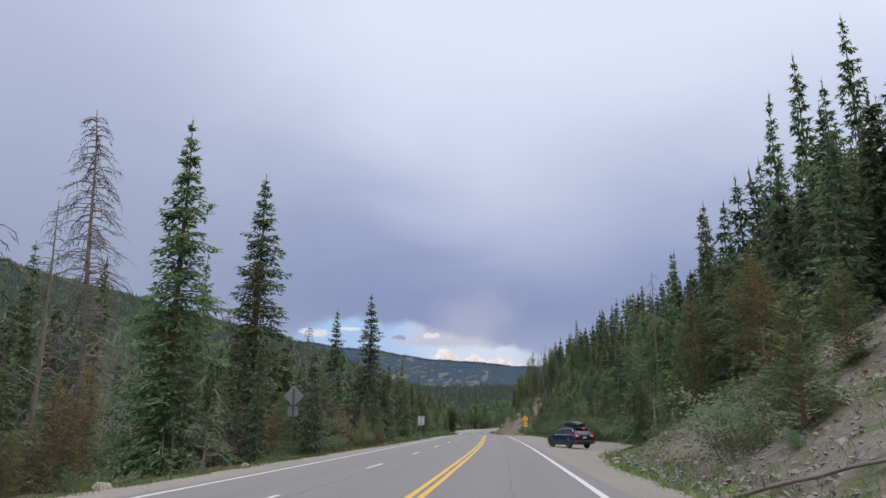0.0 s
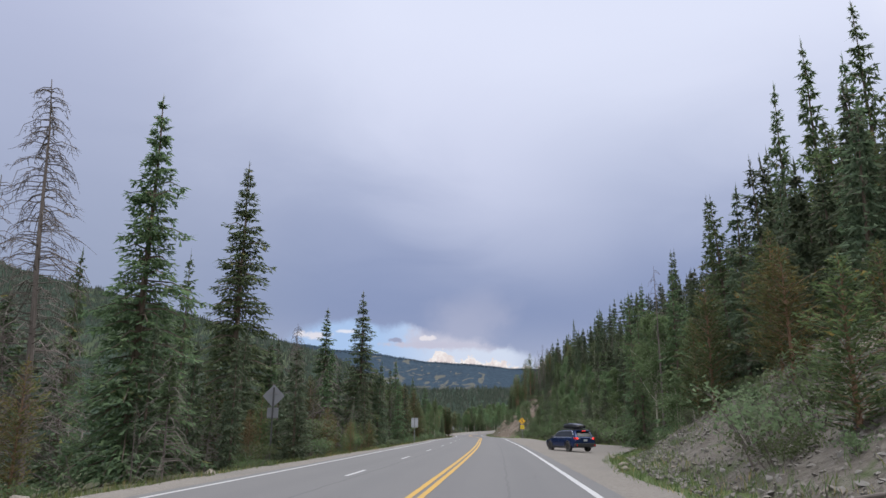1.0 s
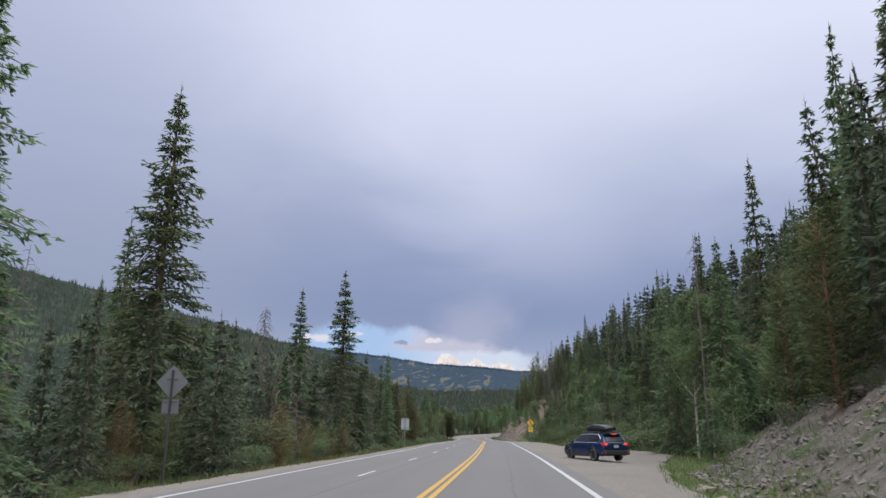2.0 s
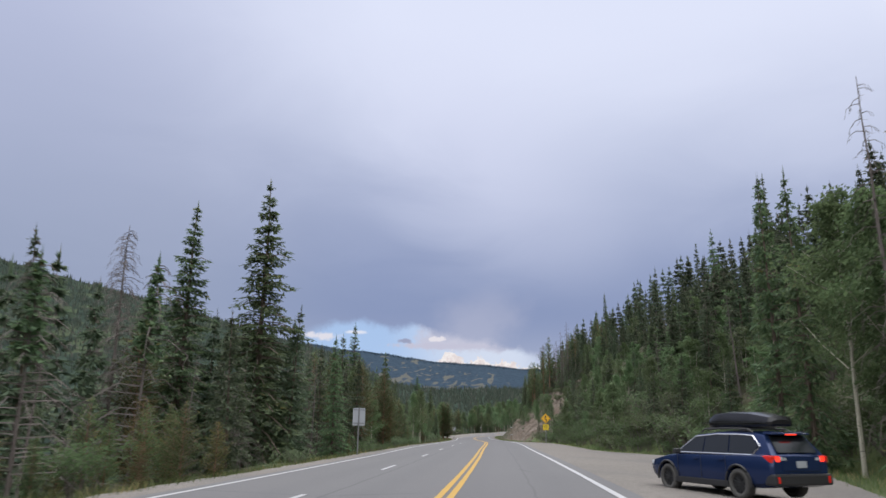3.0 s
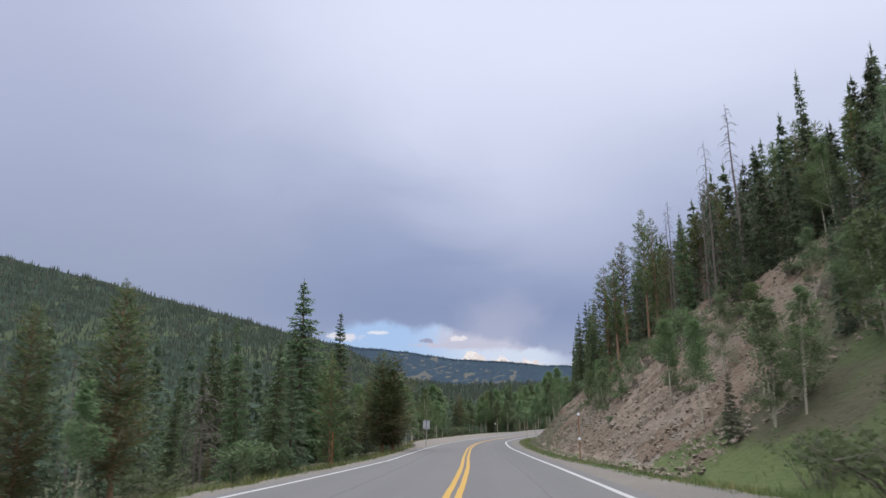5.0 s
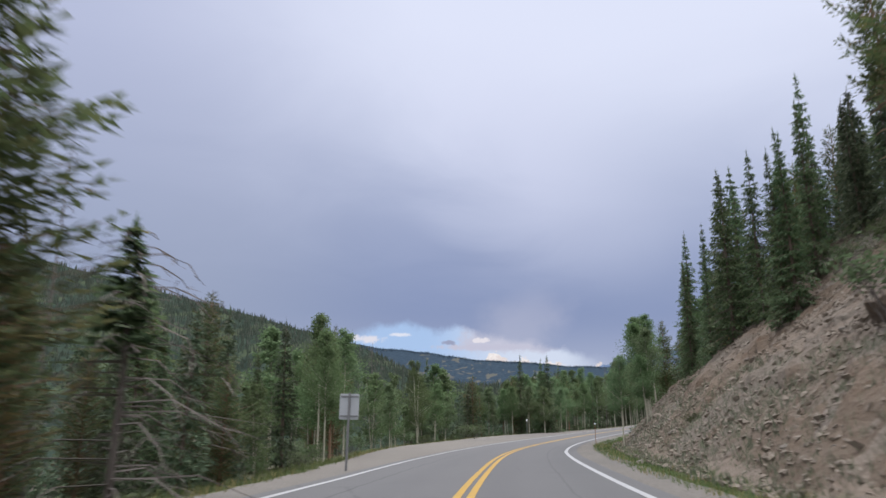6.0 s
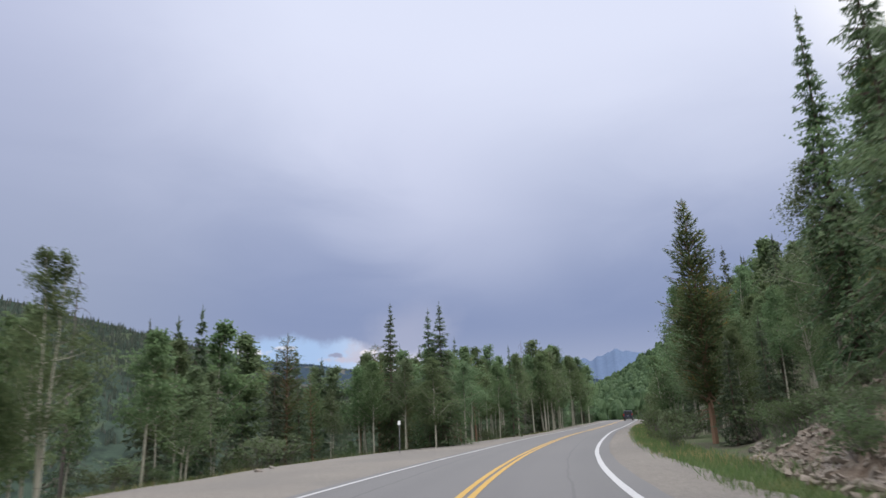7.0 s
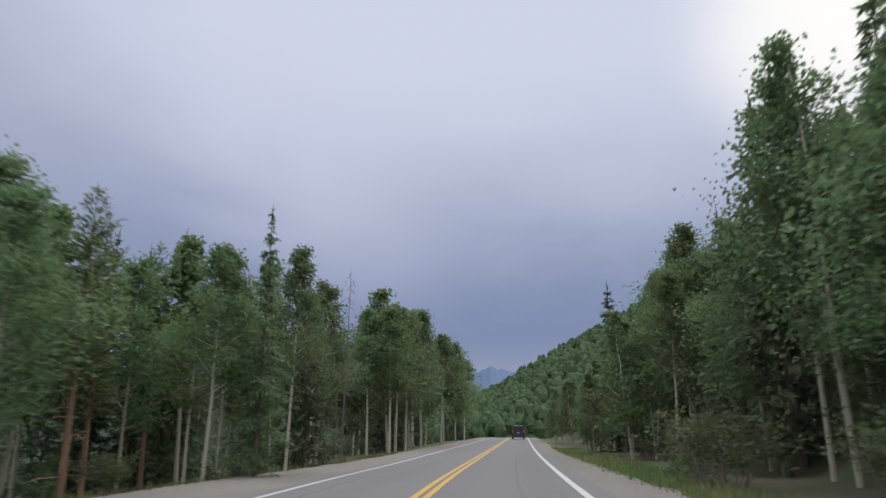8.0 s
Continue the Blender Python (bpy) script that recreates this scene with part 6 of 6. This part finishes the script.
def curve_sign(x, y, zg):
    root = place_sign("winding_road_sign", x, y, "yellow diamond winding-road sign with a speed plate", zg)
    sign_post(root, 2.35, 0.03)
    part("diamond_panel", turned(rounded_plate(0.64, 0.64, 0.006, 0.05), 45, 2.06), M["sign_yellow"], root, "yellow diamond with a thin black border").location.y = -0.02
    # border: four thin bars
    for i in range(4):
        bm = bmesh.new()
        add_box(bm, (0.52, 0.003, 0.014), Matrix.Rotation(radians(45 + 90 * i), 4, "Y") @ Matrix.Translation((0, 0, 0.287)))
        bmesh.ops.transform(bm, matrix=Matrix.Translation((0, -0.0255, 2.06)), verts=bm.verts)
        part("border_bar", bm, M["sign_black"], root)
    # winding arrow
    bm = bmesh.new()
    pts = [Vector((0.10 * math.sin(u * 2 * math.pi) * (0.6 if u > 0.5 else 1.0), 0, -0.27 + 0.40 * u)) for u in np.linspace(0, 1, 15)]
    prev = None
    for i, p in enumerate(pts):
        d = (pts[min(i + 1, 14)] - pts[max(i - 1, 0)]).normalized()
        n = Vector((d.z, 0, -d.x)) * 0.038
        pair = (bm.verts.new(p + n), bm.verts.new(p - n))
        if prev:
            bm.faces.new((prev[0], prev[1], pair[1], pair[0]))
        prev = pair
    tip = [bm.verts.new(Vector(q)) for q in ((-0.105, 0, 0.10), (0.105, 0, 0.10), (0.0, 0, 0.27))]
    bm.faces.new(tip)
    g = bmesh.ops.extrude_face_region(bm, geom=bm.faces[:])
    bmesh.ops.translate(bm, vec=(0, -0.003, 0), verts=[v for v in g["geom"] if isinstance(v, bmesh.types.BMVert)])
    bmesh.ops.recalc_face_normals(bm, faces=bm.faces)
    bmesh.ops.translate(bm, vec=(0, -0.0245, 2.06), verts=bm.verts)
    part("arrow", bm, M["sign_black"], root, "black winding arrow")
    plate = part("speed_plate", turned(rounded_plate(0.50, 0.50, 0.006, 0.03), 0, 1.29), M["plate_yellow"], root, "square yellow speed plate")
    plate.location.y = -0.02
    letters("45", 0.37, "sign_black", plate, 0, 1.34, -0.0065, "number")
    letters("MPH", 0.115, "sign_black", plate, 0, 1.13, -0.0065, "unit")


curve_sign(-3.02, 97.0, 0.18)


def delineator(x, y, h, mat, label, plates, zg=None, wide=0.04):
    root = place_sign("marker_post", x, y, label, zg, 0, "marker post")
    bm = bmesh.new()
    add_box(bm, (wide, 0.025, h + 0.3), Matrix.Translation((0, 0, h / 2 - 0.15)), 0.006)
    part("post", bm, M[mat], root)
    for w, hh, z, diamond, pm in plates:
        p = part("reflector", turned(rounded_plate(w, hh, 0.006, 0.012), 45 if diamond else 0, z), M[pm], root)
        p.location.y = -0.022


delineator(-7.95, 127.6, 1.90, "rust", "rusty steel post with two white diamond reflectors", ((0.09, 0.09, 1.86, True, "reflector"), (0.09, 0.09, 0.95, True, "reflector")))
delineator(-20.1, 207.0, 1.55, "steel_post", "thin post with a small white plate", ((0.13, 0.20, 1.45, False, "white_plate"),))
pm = at(175.3, 3.55)
delineator(pm.x, pm.y, 1.2, "rust", "rusty post with a small reflector at the bend", ((0.07, 0.07, 1.16, True, "reflector"),), None, 0.028)
pm = at(127.6, -5.1)
delineator(pm.x, pm.y, 1.35, "orange", "weathered orange marker stake", (), None, 0.022)

# ---------------------------------------------------------------- vehicles
M["car_blue"] = plain("blue_car_paint", (0.011, 0.024, 0.078), 0.22, 0.35, 0.5, 0.06, 2.0)
M["car_dark"] = plain("dark_van_paint", (0.012, 0.018, 0.040), 0.3, 0.3, 0.5, 0.06, 2.0)
M["car_black"] = plain("black_plastic", (0.018, 0.018, 0.020), 0.55)
M["box_black"] = plain("glossy_box_plastic", (0.014, 0.014, 0.016), 0.22)
M["car_glass"] = plain("tinted_glass", (0.010, 0.012, 0.014), 0.08, 0.0, 0.4, 0.0)
M["tyre"] = plain("dusty_tyre", (0.055, 0.053, 0.050), 0.9)
M["rim"] = plain("black_alloy", (0.05, 0.052, 0.055), 0.4, 0.6)
M["chrome"] = plain("chrome", (0.72, 0.73, 0.75), 0.15, 1.0)
M["plate"] = plain("plate_white", (0.30, 0.32, 0.34), 0.5)
M["lens_grey"] = plain("clear_lens", (0.45, 0.46, 0.48), 0.2)


def lamp_red(name, power):
    k = Mat(name, 0.25, 0, 0.5)
    k.color((0.42, 0.01, 0.008))
    k.b.inputs["Emission Color"].default_value = (1.0, 0.045, 0.02, 1)
    k.b.inputs["Emission Strength"].default_value = power
    return k.m


M["red_lens"] = lamp_red("red_lens", 0.10)
M["red_lit"] = lamp_red("lit_brake_lamp", 1.6)


def loft(rings):
    """A closed skin through rings of equally many points."""
    bm = bmesh.new()
    rows = [[bm.verts.new(p) for p in ring] for ring in rings]
    n = len(rows[0])
    for a, b in zip(rows, rows[1:]):
        for i in range(n):
            bm.faces.new((a[i], a[(i + 1) % n], b[(i + 1) % n], b[i]))
    bm.faces.new(rows[0][::-1])
    bm.faces.new(rows[-1])
    bmesh.ops.recalc_face_normals(bm, faces=bm.faces)
    return bm


def section(y, w, zb, zs, zt, roof_w):
    half = [(0.0, zb), (w * 0.86, zb), (w * 0.96, zb + 0.10), (w, zb + 0.32), (w * 0.995, zs - 0.14), (w * 0.955, zs), (roof_w, zt - 0.02), (roof_w * 0.6, zt + 0.012), (0.0, zt + 0.02)]
    return [(x, y, z) for x, z in half] + [(-x, y, z) for x, z in half[-2:0:-1]]


def cut_arches(me, centres, r, width):
    """Wheel arches taken out of a body mesh."""
    bm = bmesh.new()
    for y, z in centres:
        bmesh.ops.create_cone(bm, cap_ends=True, segments=28, radius1=r, radius2=r, depth=width, matrix=Matrix.Translation((0, y, z)) @ Matrix.Rotation(radians(90), 4, "Y"))
    cm = bpy.data.meshes.new("cutter")
    bm.to_mesh(cm)
    bm.free()
    cutter, ob = new("cutter", cm), new("cut_body", me)
    mod = ob.modifiers.new("cut", "BOOLEAN")
    mod.object, mod.operation, mod.solver = cutter, "DIFFERENCE", "EXACT"
    bpy.context.view_layer.update()
    got = bpy.data.meshes.new_from_object(ob.evaluated_get(bpy.context.evaluated_depsgraph_get()))
    for o in (cutter, ob):
        bpy.data.objects.remove(o)
    return got


def panel_on(pts, thick=0.012, bevel=0.0):
    """A thin solid panel over a polygon of points."""
    bm = bmesh.new()
    vs = [bm.verts.new(p) for p in pts]
    f = bm.faces.new(vs)
    f.normal_update()
    n = f.normal.copy()
    g = bmesh.ops.extrude_face_region(bm, geom=[f])
    bmesh.ops.translate(bm, vec=n * thick, verts=[v for v in g["geom"] if isinstance(v, bmesh.types.BMVert)])
    bmesh.ops.recalc_face_normals(bm, faces=bm.faces)
    return bm


def wheel(root, x, y, r, w):
    side = 1 if x > 0 else -1
    hub = part("wheel", ring_mesh(r, r * 0.66, w), M["tyre"], root, "dusty black tyre on a dark alloy rim", True)
    hub.location = (x, y, r)
    bm = bmesh.new()
    bmesh.ops.create_cone(bm, cap_ends=True, segments=28, radius1=r * 0.67, radius2=r * 0.67, depth=w * 0.5, matrix=Matrix.Rotation(radians(90), 4, "Y"))
    part("rim", bm, M["car_black"], hub)
    for k in range(10):
        bm = bmesh.new()
        add_box(bm, (0.025, 0.035, r * 0.58), Matrix.Rotation(radians(36 * k), 4, "X") @ Matrix.Translation((side * (w * 0.25 + 0.012), 0, r * 0.36)), 0.006)
        part("spoke", bm, M["rim"], hub)
    bm = bmesh.new()
    bmesh.ops.create_cone(bm, cap_ends=True, segments=16, radius1=r * 0.14, radius2=r * 0.12, depth=0.05, matrix=Matrix.Translation((side * (w * 0.25 + 0.015), 0, 0)) @ Matrix.Rotation(radians(90), 4, "Y"))
    part("hub_cap", bm, M["rim"], hub)


def ring_mesh(r, r_in, w):
    bm = bmesh.new()
    prof = [(r_in, -w / 2), (r * 0.93, -w / 2), (r, -w * 0.36), (r, w * 0.36), (r * 0.93, w / 2), (r_in, w / 2)]
    n = 32
    rows = []
    for k in range(n):
        a = 2 * math.pi * k / n
        rows.append([bm.verts.new((x, math.cos(a) * q, math.sin(a) * q)) for q, x in prof])
    for k in range(n):
        a, b = rows[k], rows[(k + 1) % n]
        for i in range(len(prof)):
            j = (i + 1) % len(prof)
            bm.faces.new((a[i], a[j], b[j], b[i]))
    bmesh.ops.recalc_face_normals(bm, faces=bm.faces)
    return bm


def box_part(root, name, size, loc, mat, label="", bevel=0.015, rot=(0, 0, 0)):
    bm = bmesh.new()
    add_box(bm, size, Matrix.Translation(loc) @ Euler([radians(a) for a in rot]).to_matrix().to_4x4(), bevel)
    return part(name, bm, M[mat], root, label)


def both_sides(pts, fn):
    for k in (1, -1):
        q = [Vector((x * k, y, z)) for x, y, z in pts]
        fn(q if k > 0 else q[::-1], k)


def wagon(x, y, z, turn, k):
    root = new("station_wagon")
    # lower body: rear to nose
    rings = [section(-2.40, 0.80, 0.46, 0.92, 1.00, 0.62), section(-2.34, 0.86, 0.36, 0.98, 1.06, 0.74), section(-2.05, 0.905, 0.30, 1.02, 1.08, 0.80), section(-1.2, 0.92, 0.27, 1.00, 1.05, 0.80),
             section(0.2, 0.92, 0.27, 0.98, 1.03, 0.80), section(1.05, 0.92, 0.27, 0.96, 1.00, 0.78), section(1.6, 0.91, 0.28, 0.90, 0.96, 0.72), section(2.1, 0.87, 0.30, 0.80, 0.87, 0.62),
             section(2.34, 0.76, 0.36, 0.68, 0.74, 0.55), section(2.42, 0.62, 0.42, 0.58, 0.62, 0.48)]
    bm = loft(rings)
    me = bpy.data.meshes.new("body")
    bm.to_mesh(me)
    bm.free()
    me = cut_arches(me, ((1.42, 0.36), (-1.33, 0.36)), 0.415, 2.2)
    me.materials.clear()
    me.materials.append(M["car_blue"])
    me.polygons.foreach_set("use_smooth", [True] * len(me.polygons))
    me.set_sharp_from_angle(angle=radians(28))
    part("body", me, None, root, "dark blue painted body")
    # cabin
    half_r = [(0.80, 1.20, 0.98), (0.63, 0.34, 1.50), (0.62, -0.50, 1.575), (0.60, -1.55, 1.555), (0.60, -1.98, 1.50), (0.78, -2.34, 1.04)]
    bm = bmesh.new()
    r = [bm.verts.new(p) for p in half_r]
    c = [bm.verts.new((0, q[1] + (0.07 if i == 0 else 0.05 if i == 1 else 0), q[2] + (0.0 if i in (0, 5) else 0.045))) for i, q in enumerate(half_r)]
    le = [bm.verts.new((-q[0], q[1], q[2])) for q in half_r]
    for i in range(5):
        bm.faces.new((r[i], r[i + 1], c[i + 1], c[i]))
        bm.faces.new((c[i], c[i + 1], le[i + 1], le[i]))
    bm.faces.new(r[::-1])
    bm.faces.new(le)
    bm.faces.new((r[0], c[0], le[0], le[5], c[5], r[5]))
    bmesh.ops.recalc_face_normals(bm, faces=bm.faces)
    bmesh.ops.bevel(bm, geom=[e for e in bm.edges if e.calc_length() > 0.2 and abs(e.verts[0].co.x) > 0.3 and abs(e.verts[1].co.x) > 0.3 and e.verts[0].co.x * e.verts[1].co.x > 0], offset=0.035, segments=2, affect="EDGES", profile=0.6)
    part("cabin", bm, M["car_blue"], root, "blue roof and window pillars", True).data.set_sharp_from_angle(angle=radians(35))
    # side glass, a little proud of the cabin side
    def side(y, z):
        t = (z - 1.0) / 0.54
        return (0.795 - 0.18 * t + 0.012, y, z)
    panes = (("front_door_window", [(1.02, 1.05), (0.42, 1.43), (0.06, 1.47), (0.06, 1.05)]), ("rear_door_window", [(0.02, 1.05), (0.02, 1.475), (-0.84, 1.50), (-0.90, 1.05)]),
             ("quarter_window", [(-0.94, 1.05), (-0.88, 1.50), (-1.62, 1.47), (-1.90, 1.24), (-1.72, 1.06)]))
    for name, poly in panes:
        both_sides([side(*p) for p in poly], lambda q, s, nm=name: part(nm, panel_on(q if s > 0 else q, 0.006), M["car_glass"], root))
    trim = [(1.08, 1.04), (0.42, 1.455), (-0.4, 1.515), (-1.2, 1.51), (-1.66, 1.485), (-1.96, 1.24), (-1.74, 1.035), (1.08, 1.035)]
    for s in (1, -1):
        g = Soup()
        pts = [Vector((side(*p)[0] * s, p[0], p[1])) for p in trim]
        g.tube(pts, [0.019] * len(pts), 6)
        part("window_trim", g.mesh("window_trim", "chrome"), None, root, "chrome window trim")
    # rear glass and windscreen
    part("rear_window", panel_on([Vector(p) for p in ((0.60, -2.345, 1.10), (0.52, -2.04, 1.47), (-0.52, -2.04, 1.47), (-0.60, -2.345, 1.10))], 0.01), M["car_glass"], root)
    part("windscreen", panel_on([Vector(p) for p in ((-0.66, 1.16, 1.04), (-0.55, 0.43, 1.49), (0.55, 0.43, 1.49), (0.66, 1.16, 1.04))], 0.03), M["car_glass"], root)
    box_part(root, "spoiler", (1.16, 0.26, 0.04), (0, -2.06, 1.545), "car_blue", "", 0.015, (8, 0, 0))
    box_part(root, "brake_lamp", (0.30, 0.03, 0.03), (0, -2.20, 1.515), "red_lit", "lit high brake lamp", 0.005)
    box_part(root, "rear_bumper", (1.72, 0.34, 0.26), (0, -2.30, 0.50), "car_black", "black plastic rear bumper", 0.05)
    box_part(root, "tailgate_panel", (1.12, 0.03, 0.34), (0, -2.405, 0.86), "car_blue", "", 0.012)
    box_part(root, "number_plate", (0.30, 0.012, 0.15), (0, -2.428, 0.84), "plate", "plain white number plate", 0.003)
    for s in (1, -1):
        box_part(root, "tail_light", (0.30, 0.30, 0.17), (s * 0.70, -2.235, 0.955), "red_lens", "red tail light", 0.04)
        lit = box_part(root, "stop_lamp", (0.13, 0.06, 0.12), (s * 0.66, -2.375, 0.955), "red_lit", "lit red stop lamp", 0.02)
        box_part(root, "reversing_lens", (0.16, 0.05, 0.09), (s * 0.50, -2.395, 0.965), "lens_grey", "clear lens", 0.015)
        box_part(root, "reflector", (0.05, 0.03, 0.15), (s * 0.74, -2.47, 0.50), "red_lens", "", 0.008)
        box_part(root, "sill_cladding", (0.05, 2.05, 0.15), (s * 0.905, 0.05, 0.33), "car_black", "", 0.015)
        box_part(root, "mirror", (0.20, 0.12, 0.14), (s * 0.99, 0.86, 1.06), "car_black", "black door mirror", 0.04)
        box_part(root, "headlight", (0.20, 0.30, 0.12), (s * 0.70, 2.16, 0.72), "lens_grey", "clear headlight", 0.04)
        for yd in (0.18, -0.78):
            box_part(root, "door_handle", (0.03, 0.20, 0.035), (s * 0.925, yd, 0.90), "car_blue", "", 0.01)
        for yg in (0.94, -0.0, -0.93):
            box_part(root, "door_gap", (0.004, 0.012, 0.62), (s * 0.921, yg, 0.68), "car_black", "", 0.0)
        g = Soup()
        g.tube([Vector((s * 0.60, 0.25, 1.55)), Vector((s * 0.60, 0.12, 1.64)), Vector((s * 0.59, -0.6, 1.66)), Vector((s * 0.585, -1.45, 1.64)), Vector((s * 0.585, -1.62, 1.56))], [0.022] * 5, 8)
        part("roof_rail", g.mesh("roof_rail", "car_black"), None, root)
        for yy in (1.42, -1.33):
            wheel(root, s * 0.80, yy, 0.355, 0.24)
            g = Soup()
            pts = [Vector((s * 0.915, yy + math.cos(a) * 0.435, 0.36 + math.sin(a) * 0.435)) for a in np.linspace(-0.15, math.pi + 0.15, 15)]
            g.tube(pts, [0.03] * 15, 6)
            part("arch_trim", g.mesh("arch_trim", "car_black"), None, root)
    root.matrix_basis = Matrix.Translation((x, y, z)) @ Matrix.Rotation(radians(turn), 4, "Z") @ Matrix.Scale(k, 4)
    tagged(root, "dark blue station wagon with lit brake lights in the pull-out", "car")
    box = new("roof_box")
    rings = []
    for yy, w, zb, zt in ((-1.96, 0.30, 1.76, 1.86), (-1.90, 0.38, 1.71, 1.95), (-1.3, 0.45, 1.69, 2.05), (-0.5, 0.46, 1.69, 2.08), (0.0, 0.43, 1.69, 2.04), (0.26, 0.34, 1.70, 1.93), (0.36, 0.2, 1.73, 1.80)):
        half = [(0, zb), (w * 0.9, zb), (w, zb + 0.05), (w, zb + (zt - zb) * 0.45), (w * 0.86, zt - 0.03), (w * 0.5, zt), (0, zt + 0.01)]
        rings.append([(a, yy, b) for a, b in half] + [(-a, yy, b) for a, b in half[-2:0:-1]])
    shell = part("shell", loft(rings), M["box_black"], box, "black shell with a ribbed lid", True)
    shell.data.set_sharp_from_angle(angle=radians(30))
    box_part(box, "lid_seam", (0.93, 2.2, 0.012), (0, -0.6, 1.80), "rim", "", 0.0)
    for yy in (-1.1, 0.0):
        box_part(box, "crossbar", (1.22, 0.05, 0.03), (0, yy, 1.675), "car_black", "", 0.008)
    box.matrix_basis = root.matrix_basis.copy()
    tagged(box, "glossy black roof box on the wagon's rails", "roof box")


wagon(1.29, 46.55, -0.13, 27.7, 0.78)


def van(s, k):
    p = at(s, 1.45)
    root = new("van")
    rings = []
    for y, w, zt in ((-2.3, 0.84, 1.80), (-2.2, 0.88, 1.86), (0.6, 0.88, 1.88), (1.1, 0.87, 1.80), (1.75, 0.86, 1.20), (2.3, 0.80, 1.02), (2.4, 0.70, 0.85)):
        half = [(0, 0.30), (w * 0.95, 0.30), (w, 0.55), (w, 0.95), (w * 0.93, zt * 0.93), (w * 0.8, zt), (0, zt + 0.03)]
        rings.append([(a, y, b) for a, b in half] + [(-a, y, b) for a, b in half[-2:0:-1]])
    part("body", loft(rings), M["car_dark"], root, "dark painted body")
    part("rear_window", panel_on([Vector(q) for q in ((0.66, -2.32, 1.15), (0.60, -2.32, 1.68), (-0.60, -2.32, 1.68), (-0.66, -2.32, 1.15))], 0.01), M["car_glass"], root)
    box_part(root, "rear_bumper", (1.6, 0.16, 0.22), (0, -2.34, 0.45), "car_black", "", 0.04)
    box_part(root, "number_plate", (0.3, 0.012, 0.14), (0, -2.335, 0.85), "plate", "", 0.003)
    for q in (1, -1):
        box_part(root, "tail_light", (0.14, 0.06, 0.42), (q * 0.80, -2.30, 1.05), "red_lens", "red tail light", 0.02)
        for yy in (1.5, -1.4):
            wheel(root, q * 0.76, yy, 0.34, 0.22)
    root.matrix_basis = Matrix.Translation(p) @ Matrix.Rotation(heading(s), 4, "Z") @ Matrix.Scale(k, 4)
    tagged(root, "dark blue van driving on the road ahead", "van")


van(303.0, 0.86)
